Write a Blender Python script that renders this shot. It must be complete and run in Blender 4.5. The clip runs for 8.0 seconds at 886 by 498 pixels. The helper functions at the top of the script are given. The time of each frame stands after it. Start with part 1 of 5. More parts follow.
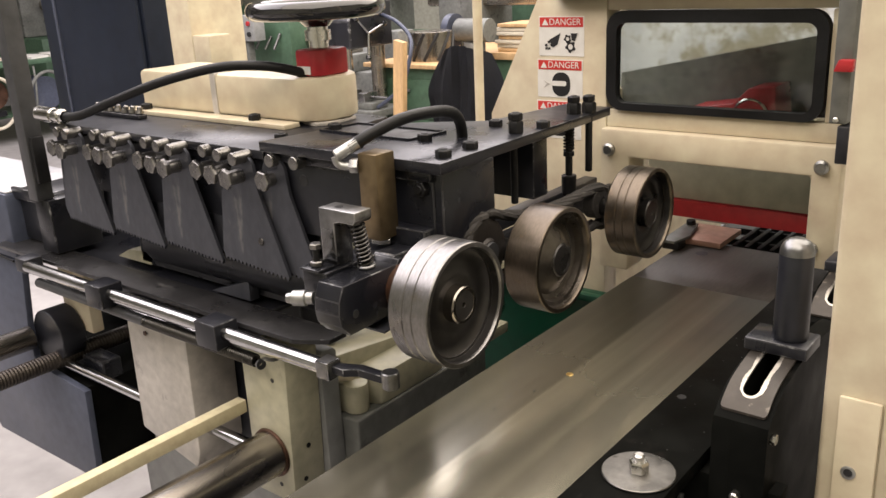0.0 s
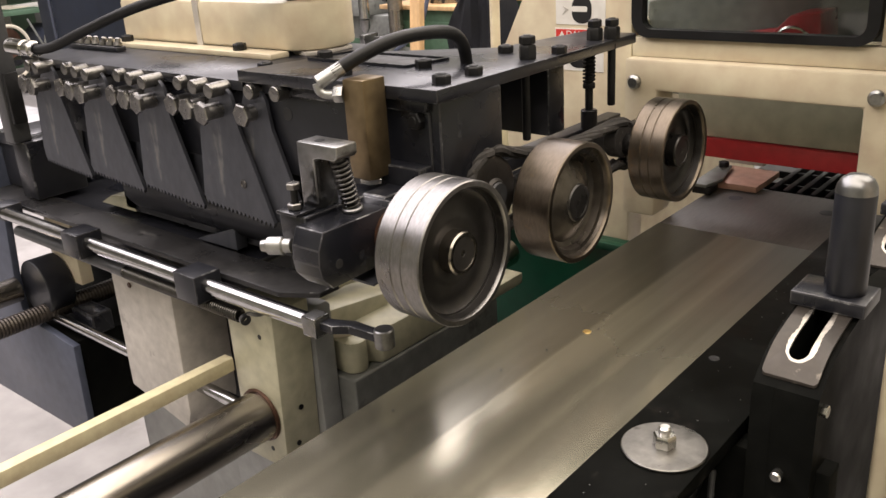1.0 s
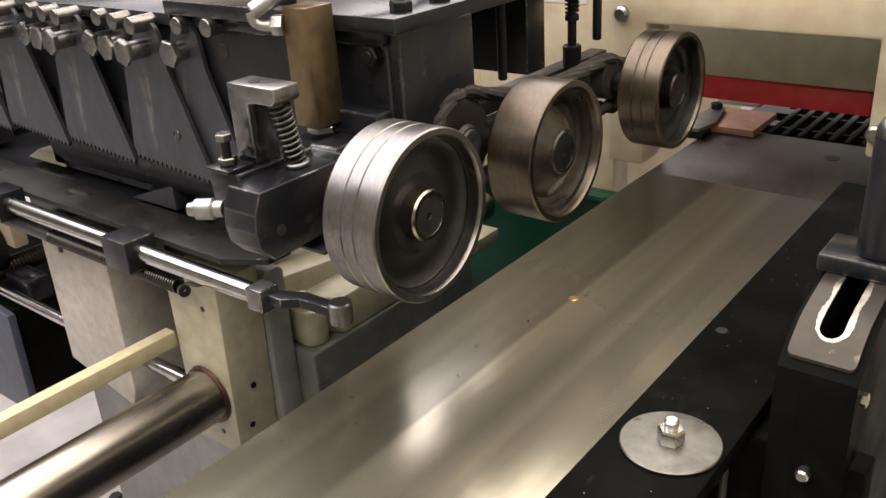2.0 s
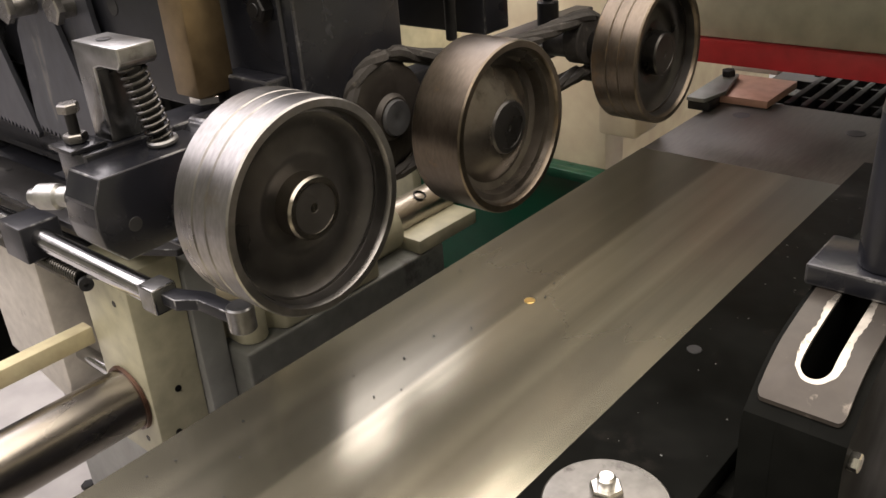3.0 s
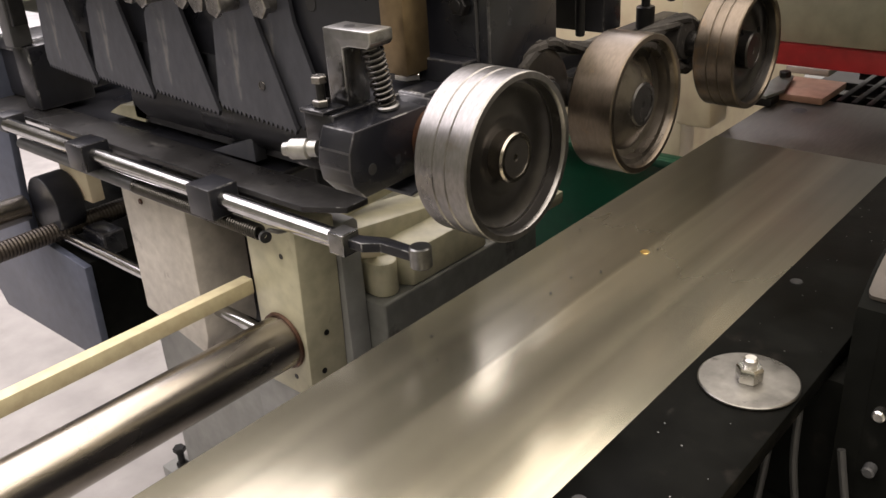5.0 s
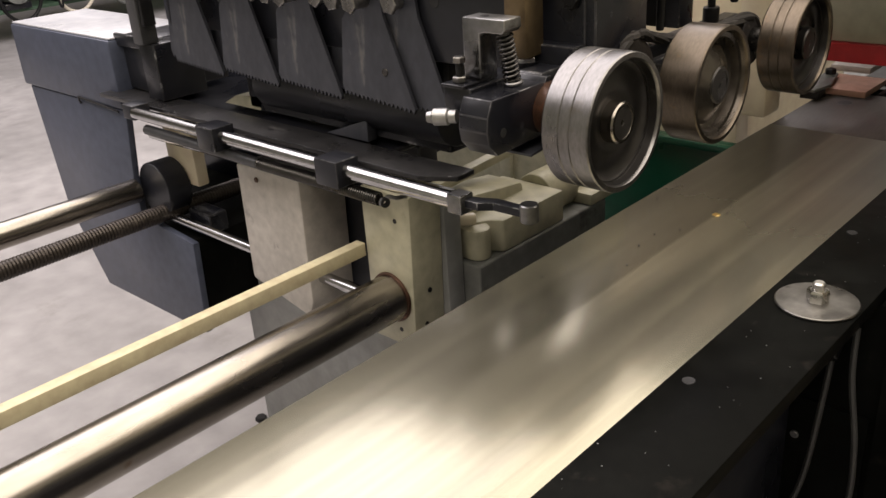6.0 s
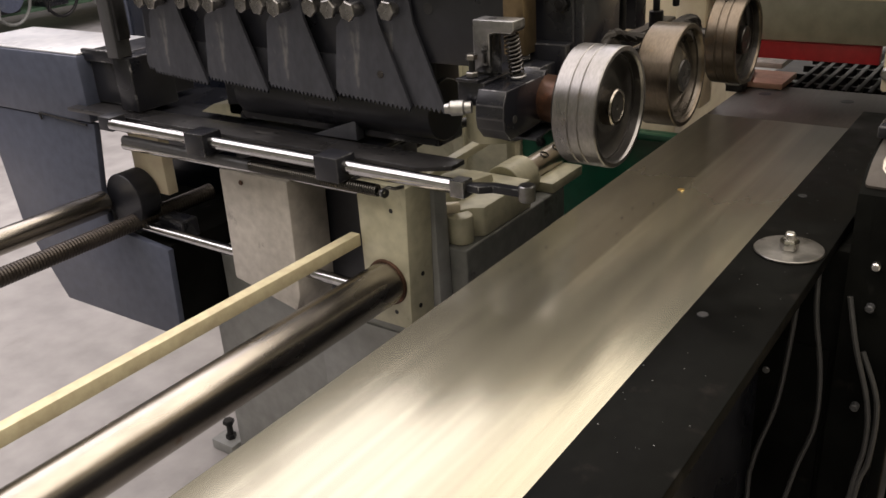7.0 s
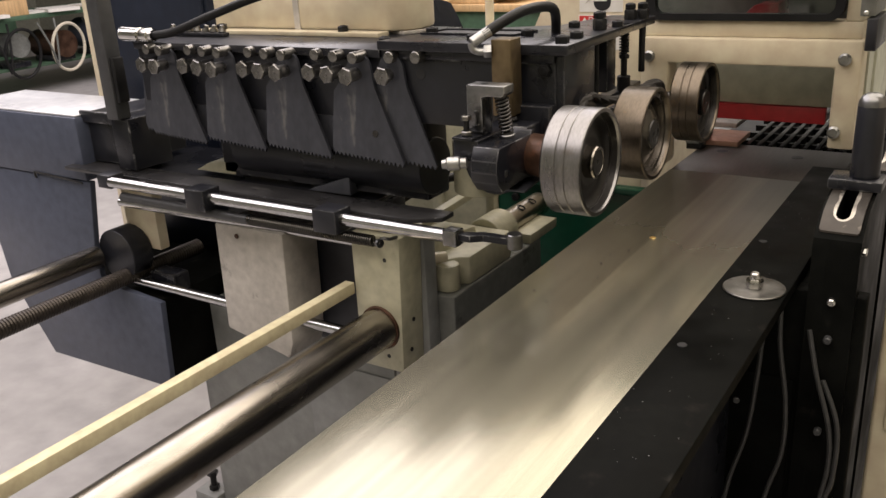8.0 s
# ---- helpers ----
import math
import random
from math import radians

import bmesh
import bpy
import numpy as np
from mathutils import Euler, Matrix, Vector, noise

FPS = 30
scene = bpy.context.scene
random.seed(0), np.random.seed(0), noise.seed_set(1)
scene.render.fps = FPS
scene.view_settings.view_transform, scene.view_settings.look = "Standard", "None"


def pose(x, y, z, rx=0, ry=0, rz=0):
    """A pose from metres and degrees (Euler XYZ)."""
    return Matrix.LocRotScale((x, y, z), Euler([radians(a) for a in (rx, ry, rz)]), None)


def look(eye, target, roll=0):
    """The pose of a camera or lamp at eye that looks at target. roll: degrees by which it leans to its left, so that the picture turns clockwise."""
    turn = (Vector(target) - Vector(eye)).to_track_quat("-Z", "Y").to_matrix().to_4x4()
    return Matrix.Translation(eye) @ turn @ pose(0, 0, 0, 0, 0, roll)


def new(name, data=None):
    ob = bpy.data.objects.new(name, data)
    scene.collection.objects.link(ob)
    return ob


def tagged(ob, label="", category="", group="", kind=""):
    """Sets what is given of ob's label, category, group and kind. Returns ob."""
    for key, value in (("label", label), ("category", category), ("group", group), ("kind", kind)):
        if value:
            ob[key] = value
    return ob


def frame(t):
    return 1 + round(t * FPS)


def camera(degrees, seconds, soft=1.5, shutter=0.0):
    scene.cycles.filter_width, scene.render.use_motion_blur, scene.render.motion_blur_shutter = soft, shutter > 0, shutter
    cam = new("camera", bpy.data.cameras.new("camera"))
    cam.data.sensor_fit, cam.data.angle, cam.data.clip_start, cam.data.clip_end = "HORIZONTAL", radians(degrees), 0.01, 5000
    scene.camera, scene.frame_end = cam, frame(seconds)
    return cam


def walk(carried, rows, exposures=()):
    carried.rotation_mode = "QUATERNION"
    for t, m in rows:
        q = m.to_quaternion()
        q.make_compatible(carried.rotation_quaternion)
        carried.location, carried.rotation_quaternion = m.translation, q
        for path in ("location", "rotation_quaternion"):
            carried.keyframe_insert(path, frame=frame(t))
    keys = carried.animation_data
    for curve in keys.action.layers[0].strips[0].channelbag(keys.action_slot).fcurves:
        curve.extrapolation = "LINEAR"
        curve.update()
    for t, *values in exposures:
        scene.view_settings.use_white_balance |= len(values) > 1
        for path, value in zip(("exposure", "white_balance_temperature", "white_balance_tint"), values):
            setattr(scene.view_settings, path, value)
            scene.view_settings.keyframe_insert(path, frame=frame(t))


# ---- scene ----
cam = camera(53.8, 8.0)
PATH = [
    (0, (0.067, 0.009, 1.461), (-1.137, 1.482, 0.842), -2.9),
    (0.5, (0.073, 0.052, 1.436), (-1.149, 1.497, 0.787), -3.0),
    (1, (0.009, 0.123, 1.407), (-1.218, 1.528, 0.686), -3.6),
    (1.5, (-0.031, 0.167, 1.383), (-1.224, 1.572, 0.606), -4.0),
    (1.7, (-0.056, 0.185, 1.379), (-1.208, 1.605, 0.568), -3.6),
    (3, (-0.085, 0.406, 1.318), (-1.295, 1.724, 0.424), -4.6),
    (3.5, (-0.084, 0.415, 1.323), (-1.288, 1.728, 0.416), -4.6),
    (4, (-0.085, 0.396, 1.328), (-1.284, 1.719, 0.429), -4.3),
    (4.5, (-0.082, 0.31, 1.339), (-1.288, 1.639, 0.457), -4.1),
    (5, (-0.076, 0.178, 1.347), (-1.3, 1.502, 0.481), -3.9),
    (5.2, (-0.075, 0.135, 1.352), (-1.312, 1.451, 0.492), -3.8),
    (6.3, (-0.022, -0.081, 1.365), (-1.297, 1.22, 0.539), -4.1),
    (6.5, (-0.038, -0.118, 1.367), (-1.273, 1.218, 0.537), -4.4),
    (7, (-0.065, -0.221, 1.379), (-1.158, 1.243, 0.564), -3.9),
    (7.5, (-0.06, -0.301, 1.398), (-1.093, 1.237, 0.644), -3.2),
    (8, (-0.053, -0.332, 1.403), (-1.088, 1.231, 0.707), -3.3),
]
walk(cam, [(t, look(eye, target, roll)) for t, eye, target, roll in PATH], [(0, 0.26), (1.7, 0.33), (3.5, 0.37), (5.2, 0.27), (6.5, -0.26), (8, -0.14)])

# ---- world, lamps, exposure ----
world = bpy.data.worlds.new("world")
scene.world = world
world.use_nodes = True
world.node_tree.nodes["Background"].inputs[0].default_value = (0.9, 0.92, 1.0, 1)
world.node_tree.nodes["Background"].inputs[1].default_value = 0.05


def ceiling_lamp(x, y, sx, sy, watts, turn=0.0, z=4.45, tint=(1.0, 0.90, 0.85)):
    data = bpy.data.lights.new("bright_ceiling_area", "AREA")
    data.shape, data.size, data.size_y, data.energy, data.color = "RECTANGLE", sx, sy, watts, tint
    ob = new("bright_ceiling_area", data)
    ob.matrix_world = pose(x, y, z, 0, 0, turn)
    return ob


# The west one is tinted cooler in place of daylight from the left.
# Two wide unseen lamps stand in for an evenly bright ceiling.
ceiling_lamp(-4.6, 2.5, 4.7, 10.5, 620, tint=(1.0, 0.92, 0.95))
ceiling_lamp(0.2, 2.2, 4.7, 11.0, 580, tint=(1.0, 0.89, 0.78))

# ---- materials ----


def mix_node(nt, kind="MIX", factor=None):
    n = nt.nodes.new("ShaderNodeMix")
    n.data_type, n.blend_type = "RGBA", kind
    if factor is not None:
        n.inputs[0].default_value = factor
    return n


def material(name, colour, rough=0.5, metal=0.0, wear=None, wear_amount=0.3, grain=60.0, blot=5.0, contrast=0.25, bump=0.1,
             stretch=(1, 1, 1), rough_spread=0.15, coat=0.0, spec=0.5, scratch=None):
    """Painted, cast or bare metal and the like: fine grain and broad blotches in colour, gloss and relief."""
    m = bpy.data.materials.new(name)
    m.use_nodes = True
    nt = m.node_tree
    b = nt.nodes["Principled BSDF"]
    tc = nt.nodes.new("ShaderNodeTexCoord")
    mp = nt.nodes.new("ShaderNodeMapping")
    mp.inputs["Scale"].default_value = stretch
    nt.links.new(tc.outputs["Object"], mp.inputs[0])
    fine, broad = nt.nodes.new("ShaderNodeTexNoise"), nt.nodes.new("ShaderNodeTexNoise")
    for n, s, d in ((fine, grain, 4), (broad, blot, 5)):
        n.inputs["Scale"].default_value, n.inputs["Detail"].default_value = s, d
        nt.links.new(mp.outputs[0], n.inputs["Vector"])
    dark = tuple(c * (1 - contrast) for c in colour)
    light = tuple(min(1, c * (1 + contrast)) for c in colour)
    ramp = nt.nodes.new("ShaderNodeValToRGB")
    ramp.color_ramp.elements[0].position, ramp.color_ramp.elements[1].position = 0.32, 0.68
    ramp.color_ramp.elements[0].color, ramp.color_ramp.elements[1].color = (*dark, 1), (*light, 1)
    nt.links.new(broad.outputs[0], ramp.inputs[0])
    over = mix_node(nt, "OVERLAY", 0.35)
    nt.links.new(ramp.outputs[0], over.inputs[6])
    nt.links.new(fine.outputs[0], over.inputs[7])
    out = over
    if wear:
        spots = nt.nodes.new("ShaderNodeTexNoise")
        spots.inputs["Scale"].default_value, spots.inputs["Detail"].default_value, spots.inputs["Roughness"].default_value = blot * 2.3, 8, 0.7
        nt.links.new(tc.outputs["Object"], spots.inputs["Vector"])
        lim = nt.nodes.new("ShaderNodeValToRGB")
        lim.color_ramp.elements[0].position, lim.color_ramp.elements[1].position = 0.68 - wear_amount * 0.3, 0.78 - wear_amount * 0.3
        nt.links.new(spots.outputs[0], lim.inputs[0])
        out = mix_node(nt)
        nt.links.new(lim.outputs[0], out.inputs[0])
        nt.links.new(over.outputs[2], out.inputs[6])
        out.inputs[7].default_value = (*wear, 1)
    if scratch:
        size, amount, tone = scratch
        sm = nt.nodes.new("ShaderNodeMapping")
        sm.inputs["Scale"].default_value = size
        nt.links.new(tc.outputs["Object"], sm.inputs[0])
        sn = nt.nodes.new("ShaderNodeTexNoise")
        sn.inputs["Scale"].default_value, sn.inputs["Detail"].default_value = 1.0, 5
        nt.links.new(sm.outputs[0], sn.inputs["Vector"])
        sr = nt.nodes.new("ShaderNodeValToRGB")
        sr.color_ramp.elements[0].position, sr.color_ramp.elements[1].position = 0.66 - amount, 0.74 - amount
        nt.links.new(sn.outputs[0], sr.inputs[0])
        lined = mix_node(nt)
        nt.links.new(sr.outputs[0], lined.inputs[0])
        nt.links.new(out.outputs[2], lined.inputs[6])
        lined.inputs[7].default_value = (*tone, 1)
        out = lined
    nt.links.new(out.outputs[2], b.inputs["Base Color"])
    rr = nt.nodes.new("ShaderNodeMapRange")
    rr.inputs["To Min"].default_value, rr.inputs["To Max"].default_value = max(0.03, rough - rough_spread), min(1, rough + rough_spread)
    rr.inputs["From Min"].default_value, rr.inputs["From Max"].default_value = 0.3, 0.7
    nt.links.new(broad.outputs[0], rr.inputs[0])
    nt.links.new(rr.outputs[0], b.inputs["Roughness"])
    b.inputs["Metallic"].default_value = metal
    b.inputs["Coat Weight"].default_value = coat
    b.inputs["Specular IOR Level"].default_value = spec
    if bump:
        bn = nt.nodes.new("ShaderNodeBump")
        bn.inputs["Strength"].default_value, bn.inputs["Distance"].default_value = bump, 0.001
        nt.links.new(fine.outputs[0], bn.inputs["Height"])
        nt.links.new(bn.outputs[0], b.inputs["Normal"])
    return m


BED = material("brushed_bed_steel", (0.36, 0.34, 0.256), 0.225, 0.76, (0.30, 0.28, 0.235), 0.02, 7, 1.7, 0.08, 0.0, (9, 0.12, 9), 0.025)


def ramp_over(nt, source, lo, hi, stops):
    """A colour ramp over a coordinate that runs from lo to hi; stops give (coordinate, grey)."""
    r = nt.nodes.new("ShaderNodeMapRange")
    r.inputs["From Min"].default_value, r.inputs["From Max"].default_value = lo, hi
    nt.links.new(source, r.inputs[0])
    c = nt.nodes.new("ShaderNodeValToRGB")
    els = c.color_ramp.elements
    for k, (x, tone) in enumerate(stops):
        e = els[k] if k < 2 else els.new(1.0)
        e.position = (x - lo) / (hi - lo)
        e.color = (tone, tone, tone * 1.02, 1)
    nt.links.new(r.outputs[0], c.inputs[0])
    return c.outputs[0]


def lane_and_reflection_tones(m):
    """Lanes worn by the stock along the sheet, dark reflections painted into the left lane and far end, and a darker
    pocket in its corner.
    """
    nt = m.node_tree
    b = nt.nodes["Principled BSDF"]
    base, gloss = b.inputs["Base Color"].links[0].from_socket, b.inputs["Roughness"].links[0].from_socket
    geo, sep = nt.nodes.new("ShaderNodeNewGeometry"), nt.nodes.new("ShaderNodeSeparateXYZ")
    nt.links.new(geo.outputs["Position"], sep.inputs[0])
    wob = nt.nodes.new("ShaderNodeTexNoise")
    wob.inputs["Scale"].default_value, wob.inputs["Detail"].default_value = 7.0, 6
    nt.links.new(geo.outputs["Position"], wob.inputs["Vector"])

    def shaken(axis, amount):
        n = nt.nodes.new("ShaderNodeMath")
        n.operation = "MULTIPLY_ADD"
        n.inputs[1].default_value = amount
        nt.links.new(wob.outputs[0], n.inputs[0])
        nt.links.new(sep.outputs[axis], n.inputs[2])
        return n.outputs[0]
    # Worn lanes; the left one's dark tone is the carriage's reflection put into colour.
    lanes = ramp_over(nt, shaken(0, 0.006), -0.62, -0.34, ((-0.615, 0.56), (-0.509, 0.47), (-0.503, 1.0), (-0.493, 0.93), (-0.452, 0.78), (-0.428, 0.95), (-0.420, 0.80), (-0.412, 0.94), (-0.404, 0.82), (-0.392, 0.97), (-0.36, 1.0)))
    # Fades the lane tones in along y, about where that reflection begins.
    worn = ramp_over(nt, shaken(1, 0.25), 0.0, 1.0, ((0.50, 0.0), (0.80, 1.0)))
    # The dark reflection at the far end, multiplied into the sheet's colour.
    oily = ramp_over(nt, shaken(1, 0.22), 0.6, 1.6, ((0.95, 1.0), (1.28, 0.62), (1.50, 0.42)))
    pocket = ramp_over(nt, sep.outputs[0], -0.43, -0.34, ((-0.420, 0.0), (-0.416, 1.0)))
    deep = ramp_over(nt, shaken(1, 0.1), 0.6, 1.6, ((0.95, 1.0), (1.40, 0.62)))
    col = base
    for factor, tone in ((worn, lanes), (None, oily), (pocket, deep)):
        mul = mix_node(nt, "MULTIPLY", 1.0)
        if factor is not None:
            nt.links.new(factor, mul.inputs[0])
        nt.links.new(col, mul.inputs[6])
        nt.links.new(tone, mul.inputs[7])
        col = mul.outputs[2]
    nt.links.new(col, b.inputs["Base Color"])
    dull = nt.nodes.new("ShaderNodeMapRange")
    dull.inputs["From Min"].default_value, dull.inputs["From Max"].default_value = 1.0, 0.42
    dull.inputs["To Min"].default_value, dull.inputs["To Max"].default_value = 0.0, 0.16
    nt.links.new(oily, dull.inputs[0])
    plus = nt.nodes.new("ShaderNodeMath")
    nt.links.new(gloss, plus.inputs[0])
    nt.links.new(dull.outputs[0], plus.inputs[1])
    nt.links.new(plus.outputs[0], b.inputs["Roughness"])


lane_and_reflection_tones(BED)
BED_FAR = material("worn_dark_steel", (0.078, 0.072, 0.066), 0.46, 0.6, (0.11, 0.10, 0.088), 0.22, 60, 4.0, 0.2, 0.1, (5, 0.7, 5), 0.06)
STRIP = material("black_oxide_plate", (0.0044, 0.0046, 0.0042), 0.46, 0.0, (0.011, 0.010, 0.009), 0.30, 70, 9.0, 0.5, 0.1, spec=0.02, scratch=((34, 14, 14), -0.03, (0.022, 0.021, 0.019)))
BLACK = material("blackened_steel", (0.0125, 0.0132, 0.0175), 0.34, 0.0, (0.042, 0.043, 0.050), 0.22, 80, 6.0, 0.35, 0.15, spec=0.42)
BLADE = material("dark_blade_steel", (0.066, 0.069, 0.083), 0.36, 0.6, (0.10, 0.10, 0.112), 0.30, 70, 7.0, 0.3, 0.12, (1, 1, 0.5), scratch=((22, 1, 9), 0.03, (0.21, 0.205, 0.20)))
IRON = material("machined_grey_iron", (0.22, 0.22, 0.22), 0.36, 0.95, (0.12, 0.115, 0.11), 0.25, 120, 12.0, 0.2, 0.15)
CHROME = material("polished_shaft_steel", (0.5, 0.5, 0.5), 0.17, 1.0, None, 0, 60, 8.0, 0.08, 0.03, (1, 1, 1), 0.05)
GREYSHAFT = material("ground_shaft_steel", (0.36, 0.33, 0.29), 0.26, 1.0, (0.22, 0.16, 0.11), 0.15, 50, 6.0, 0.15, 0.06, (1, 0.3, 1), 0.06)
GREYSHAFT_DARK = material("smoky_washer_steel", (0.17, 0.165, 0.155), 0.33, 0.95, (0.10, 0.095, 0.09), 0.35, 120, 18.0, 0.25, 0.08)
WHEEL = material("turned_roller_steel", (0.235, 0.228, 0.225), 0.32, 1.0, (0.22, 0.20, 0.18), 0.3, 140, 12.0, 0.14, 0.08, (3, 1, 1), 0.07)
WHEEL_WARM = material("rust_tinted_roller_steel", (0.125, 0.104, 0.082), 0.34, 1.0, (0.20, 0.14, 0.088), 0.3, 140, 10.0, 0.18, 0.1, (3, 1, 1), 0.07)
WHEEL_DARK = material("dark_roller_web", (0.060, 0.057, 0.055), 0.38, 0.85, (0.13, 0.12, 0.11), 0.2, 60, 14.0, 0.3, 0.12)
WHEEL_WEB = material("oily_dark_cone_steel", (0.13, 0.115, 0.10), 0.30, 0.9, (0.08, 0.07, 0.06), 0.3, 90, 14.0, 0.2, 0.1)
CREAM = material("cream_machine_enamel", (0.58, 0.505, 0.365), 0.40, 0.0, None, 0, 25, 1.6, 0.025, 0.05, coat=0.15)
CREAM_OLD = material("dirty_cream_casting", (0.44, 0.42, 0.305), 0.42, 0.0, (0.26, 0.23, 0.17), 0.22, 40, 5.0, 0.12, 0.2)
GREYBEIGE = material("worn_grey_beige_paint", (0.47, 0.44, 0.40), 0.42, 0.1, (0.20, 0.18, 0.165), 0.22, 50, 5.0, 0.15, 0.15)
NAVY = material("dark_navy_enamel", (0.012, 0.016, 0.028), 0.38, 0.0, (0.05, 0.055, 0.07), 0.1, 40, 3.0, 0.2, 0.1, spec=0.3)
BLUEGREY = material("blue_grey_sheet_metal", (0.070, 0.080, 0.116), 0.34, 0.1, (0.11, 0.12, 0.15), 0.10, 40, 1.6, 0.10, 0.05, spec=0.4)
RED = material("red_enamel", (0.4, 0.022, 0.028), 0.38, 0.0, (0.30, 0.03, 0.03), 0.2, 50, 8.0, 0.12, 0.1)
GREEN = material("dark_green_enamel", (0.004, 0.055, 0.028), 0.4, 0.0, (0.02, 0.08, 0.04), 0.2, 40, 4.0, 0.15, 0.1)
BENCH_GREEN = material("pale_green_bench_paint", (0.06, 0.115, 0.07), 0.5, 0.0, (0.06, 0.08, 0.06), 0.3, 30, 3.0, 0.2, 0.1)
BRASS = material("dull_brass", (0.20, 0.148, 0.085), 0.40, 0.8, (0.16, 0.12, 0.075), 0.25, 80, 9.0, 0.14, 0.12, scratch=((50, 50, 5), 0.02, (0.36, 0.29, 0.18)))
ZINC = material("zinc_plated_steel", (0.66, 0.65, 0.62), 0.24, 1.0, None, 0, 90, 20.0, 0.12, 0.05)
BOLT = material("steel_bolt_head", (0.24, 0.232, 0.222), 0.30, 0.95, (0.15, 0.13, 0.11), 0.32, 150, 30.0, 0.25, 0.12)
BLACKBOLT = material("black_bolt", (0.022, 0.022, 0.023), 0.45, 0.6, None, 0, 120, 20.0, 0.3, 0.2, spec=0.4)
RUBBER = material("black_rubber", (0.009, 0.009, 0.0095), 0.5, 0.0, None, 0, 150, 12.0, 0.25, 0.2, spec=0.25)
BELT = material("frayed_grey_belt", (0.026, 0.023, 0.021), 0.75, 0.0, (0.11, 0.10, 0.088), 0.30, 260, 30.0, 0.4, 0.8)
RUST = material("rust_brown_steel", (0.085, 0.045, 0.030), 0.42, 0.6, (0.16, 0.07, 0.04), 0.3, 90, 16.0, 0.3, 0.2)
COPPER = material("copper_coloured_plate", (0.45, 0.27, 0.20), 0.5, 0.2, None, 0, 60, 10.0, 0.1, 0.1)
FLOOR = material("grey_screed_floor", (0.30, 0.288, 0.285), 0.5, 0.0, (0.235, 0.225, 0.215), 0.3, 9, 0.8, 0.12, 0.02, spec=0.4)
BASEGREY = material("light_grey_base_paint", (0.25, 0.255, 0.25), 0.5, 0.0, (0.22, 0.22, 0.21), 0.2, 30, 3.0, 0.1, 0.1)
WALL = material("hall_wall_plaster", (0.34, 0.34, 0.28), 0.85, 0.0, None, 0, 20, 0.8, 0.12, 0.2)
CEIL = material("hall_ceiling_paint", (0.74, 0.72, 0.66), 0.9, 0.0, None, 0, 20, 0.7, 0.08, 0.1)
WOOD = material("pale_raw_wood", (0.52, 0.34, 0.17), 0.6, 0.0, None, 0, 60, 6.0, 0.18, 0.3, (6, 6, 0.6))
STICKW = material("cream_painted_bar", (0.56, 0.50, 0.33), 0.5, 0.0, (0.30, 0.17, 0.08), 0.08, 60, 8.0, 0.1, 0.15)
PANELGREY = material("grey_green_panel", (0.48, 0.49, 0.41), 0.55, 0.0, (0.42, 0.42, 0.36), 0.2, 30, 4.0, 0.06, 0.1)
WHITE = material("white_label_film", (0.74, 0.72, 0.68), 0.5, 0.0, None, 0, 50, 20.0, 0.03, 0.02)
LABELRED = material("label_red_ink", (0.55, 0.035, 0.03), 0.5, 0.0, None, 0, 50, 20.0, 0.05, 0.02)
LID_REFLECTION = material("pale_lid_reflection", (0.5, 0.51, 0.55), 0.25, 0.0, None, 0, 40, 3.0, 0.05, 0.05)
GOLD = material("bright_brass", (0.85, 0.60, 0.22), 0.3, 0.9, None, 0, 90, 20.0, 0.1, 0.05)
RUBBED = material("rubbed_bare_steel", (0.40, 0.375, 0.34), 0.36, 0.85, (0.10, 0.088, 0.075), 0.5, 120, 30.0, 0.2, 0.1)
SLOTPLATE = material("worn_grey_slot_paint", (0.042, 0.036, 0.031), 0.42, 0.4, (0.20, 0.175, 0.15), 0.24, 80, 14.0, 0.2, 0.2)
CABLEGREY = material("grey_cable_sheath", (0.03, 0.03, 0.03), 0.5, 0.0, None, 0, 90, 12.0, 0.2, 0.1)
# Black for print and dark parts, and for the painted shade of holes.
INK = material("black_ink_and_hole_shade", (0.015, 0.015, 0.016), 0.5, 0.0, None, 0, 50, 20.0, 0.1, 0.02)
PAPER = material("stacked_paper", (0.6, 0.55, 0.44), 0.8, 0.0, None, 0, 80, 20.0, 0.2, 0.3, (1, 1, 12))
CLOTH = material("black_cloth", (0.014, 0.015, 0.019), 0.95, 0.0, None, 0, 120, 8.0, 0.4, 0.5)
GREYCAST = material("mid_grey_machine_paint", (0.16, 0.165, 0.155), 0.5, 0.2, (0.07, 0.07, 0.065), 0.3, 40, 5.0, 0.25, 0.2)
UPRIGHT = material("dark_grey_upright_paint", (0.05, 0.051, 0.054), 0.45, 0.1, (0.085, 0.085, 0.085), 0.2, 60, 6.0, 0.15, 0.1)
PULLEY = material("oily_brown_black_pulley", (0.028, 0.024, 0.021), 0.42, 0.5, (0.07, 0.06, 0.05), 0.3, 120, 20.0, 0.3, 0.3)
# Blotches imitate the hazy reflection in the housing window.
WINDOW_REFLECTION = material("mottled_window_reflection", (0.42, 0.43, 0.44), 0.4, 0.0, (0.22, 0.20, 0.15), 0.55, 12, 2.6, 0.35, 0.05)
SPRINGSTEEL = material("dark_spring_steel", (0.10, 0.096, 0.092), 0.32, 0.95, None, 0, 120, 20.0, 0.2, 0.05)
DULLZINC = material("dull_zinc_plate", (0.36, 0.36, 0.355), 0.36, 0.95, (0.2, 0.19, 0.18), 0.3, 120, 20.0, 0.2, 0.1)
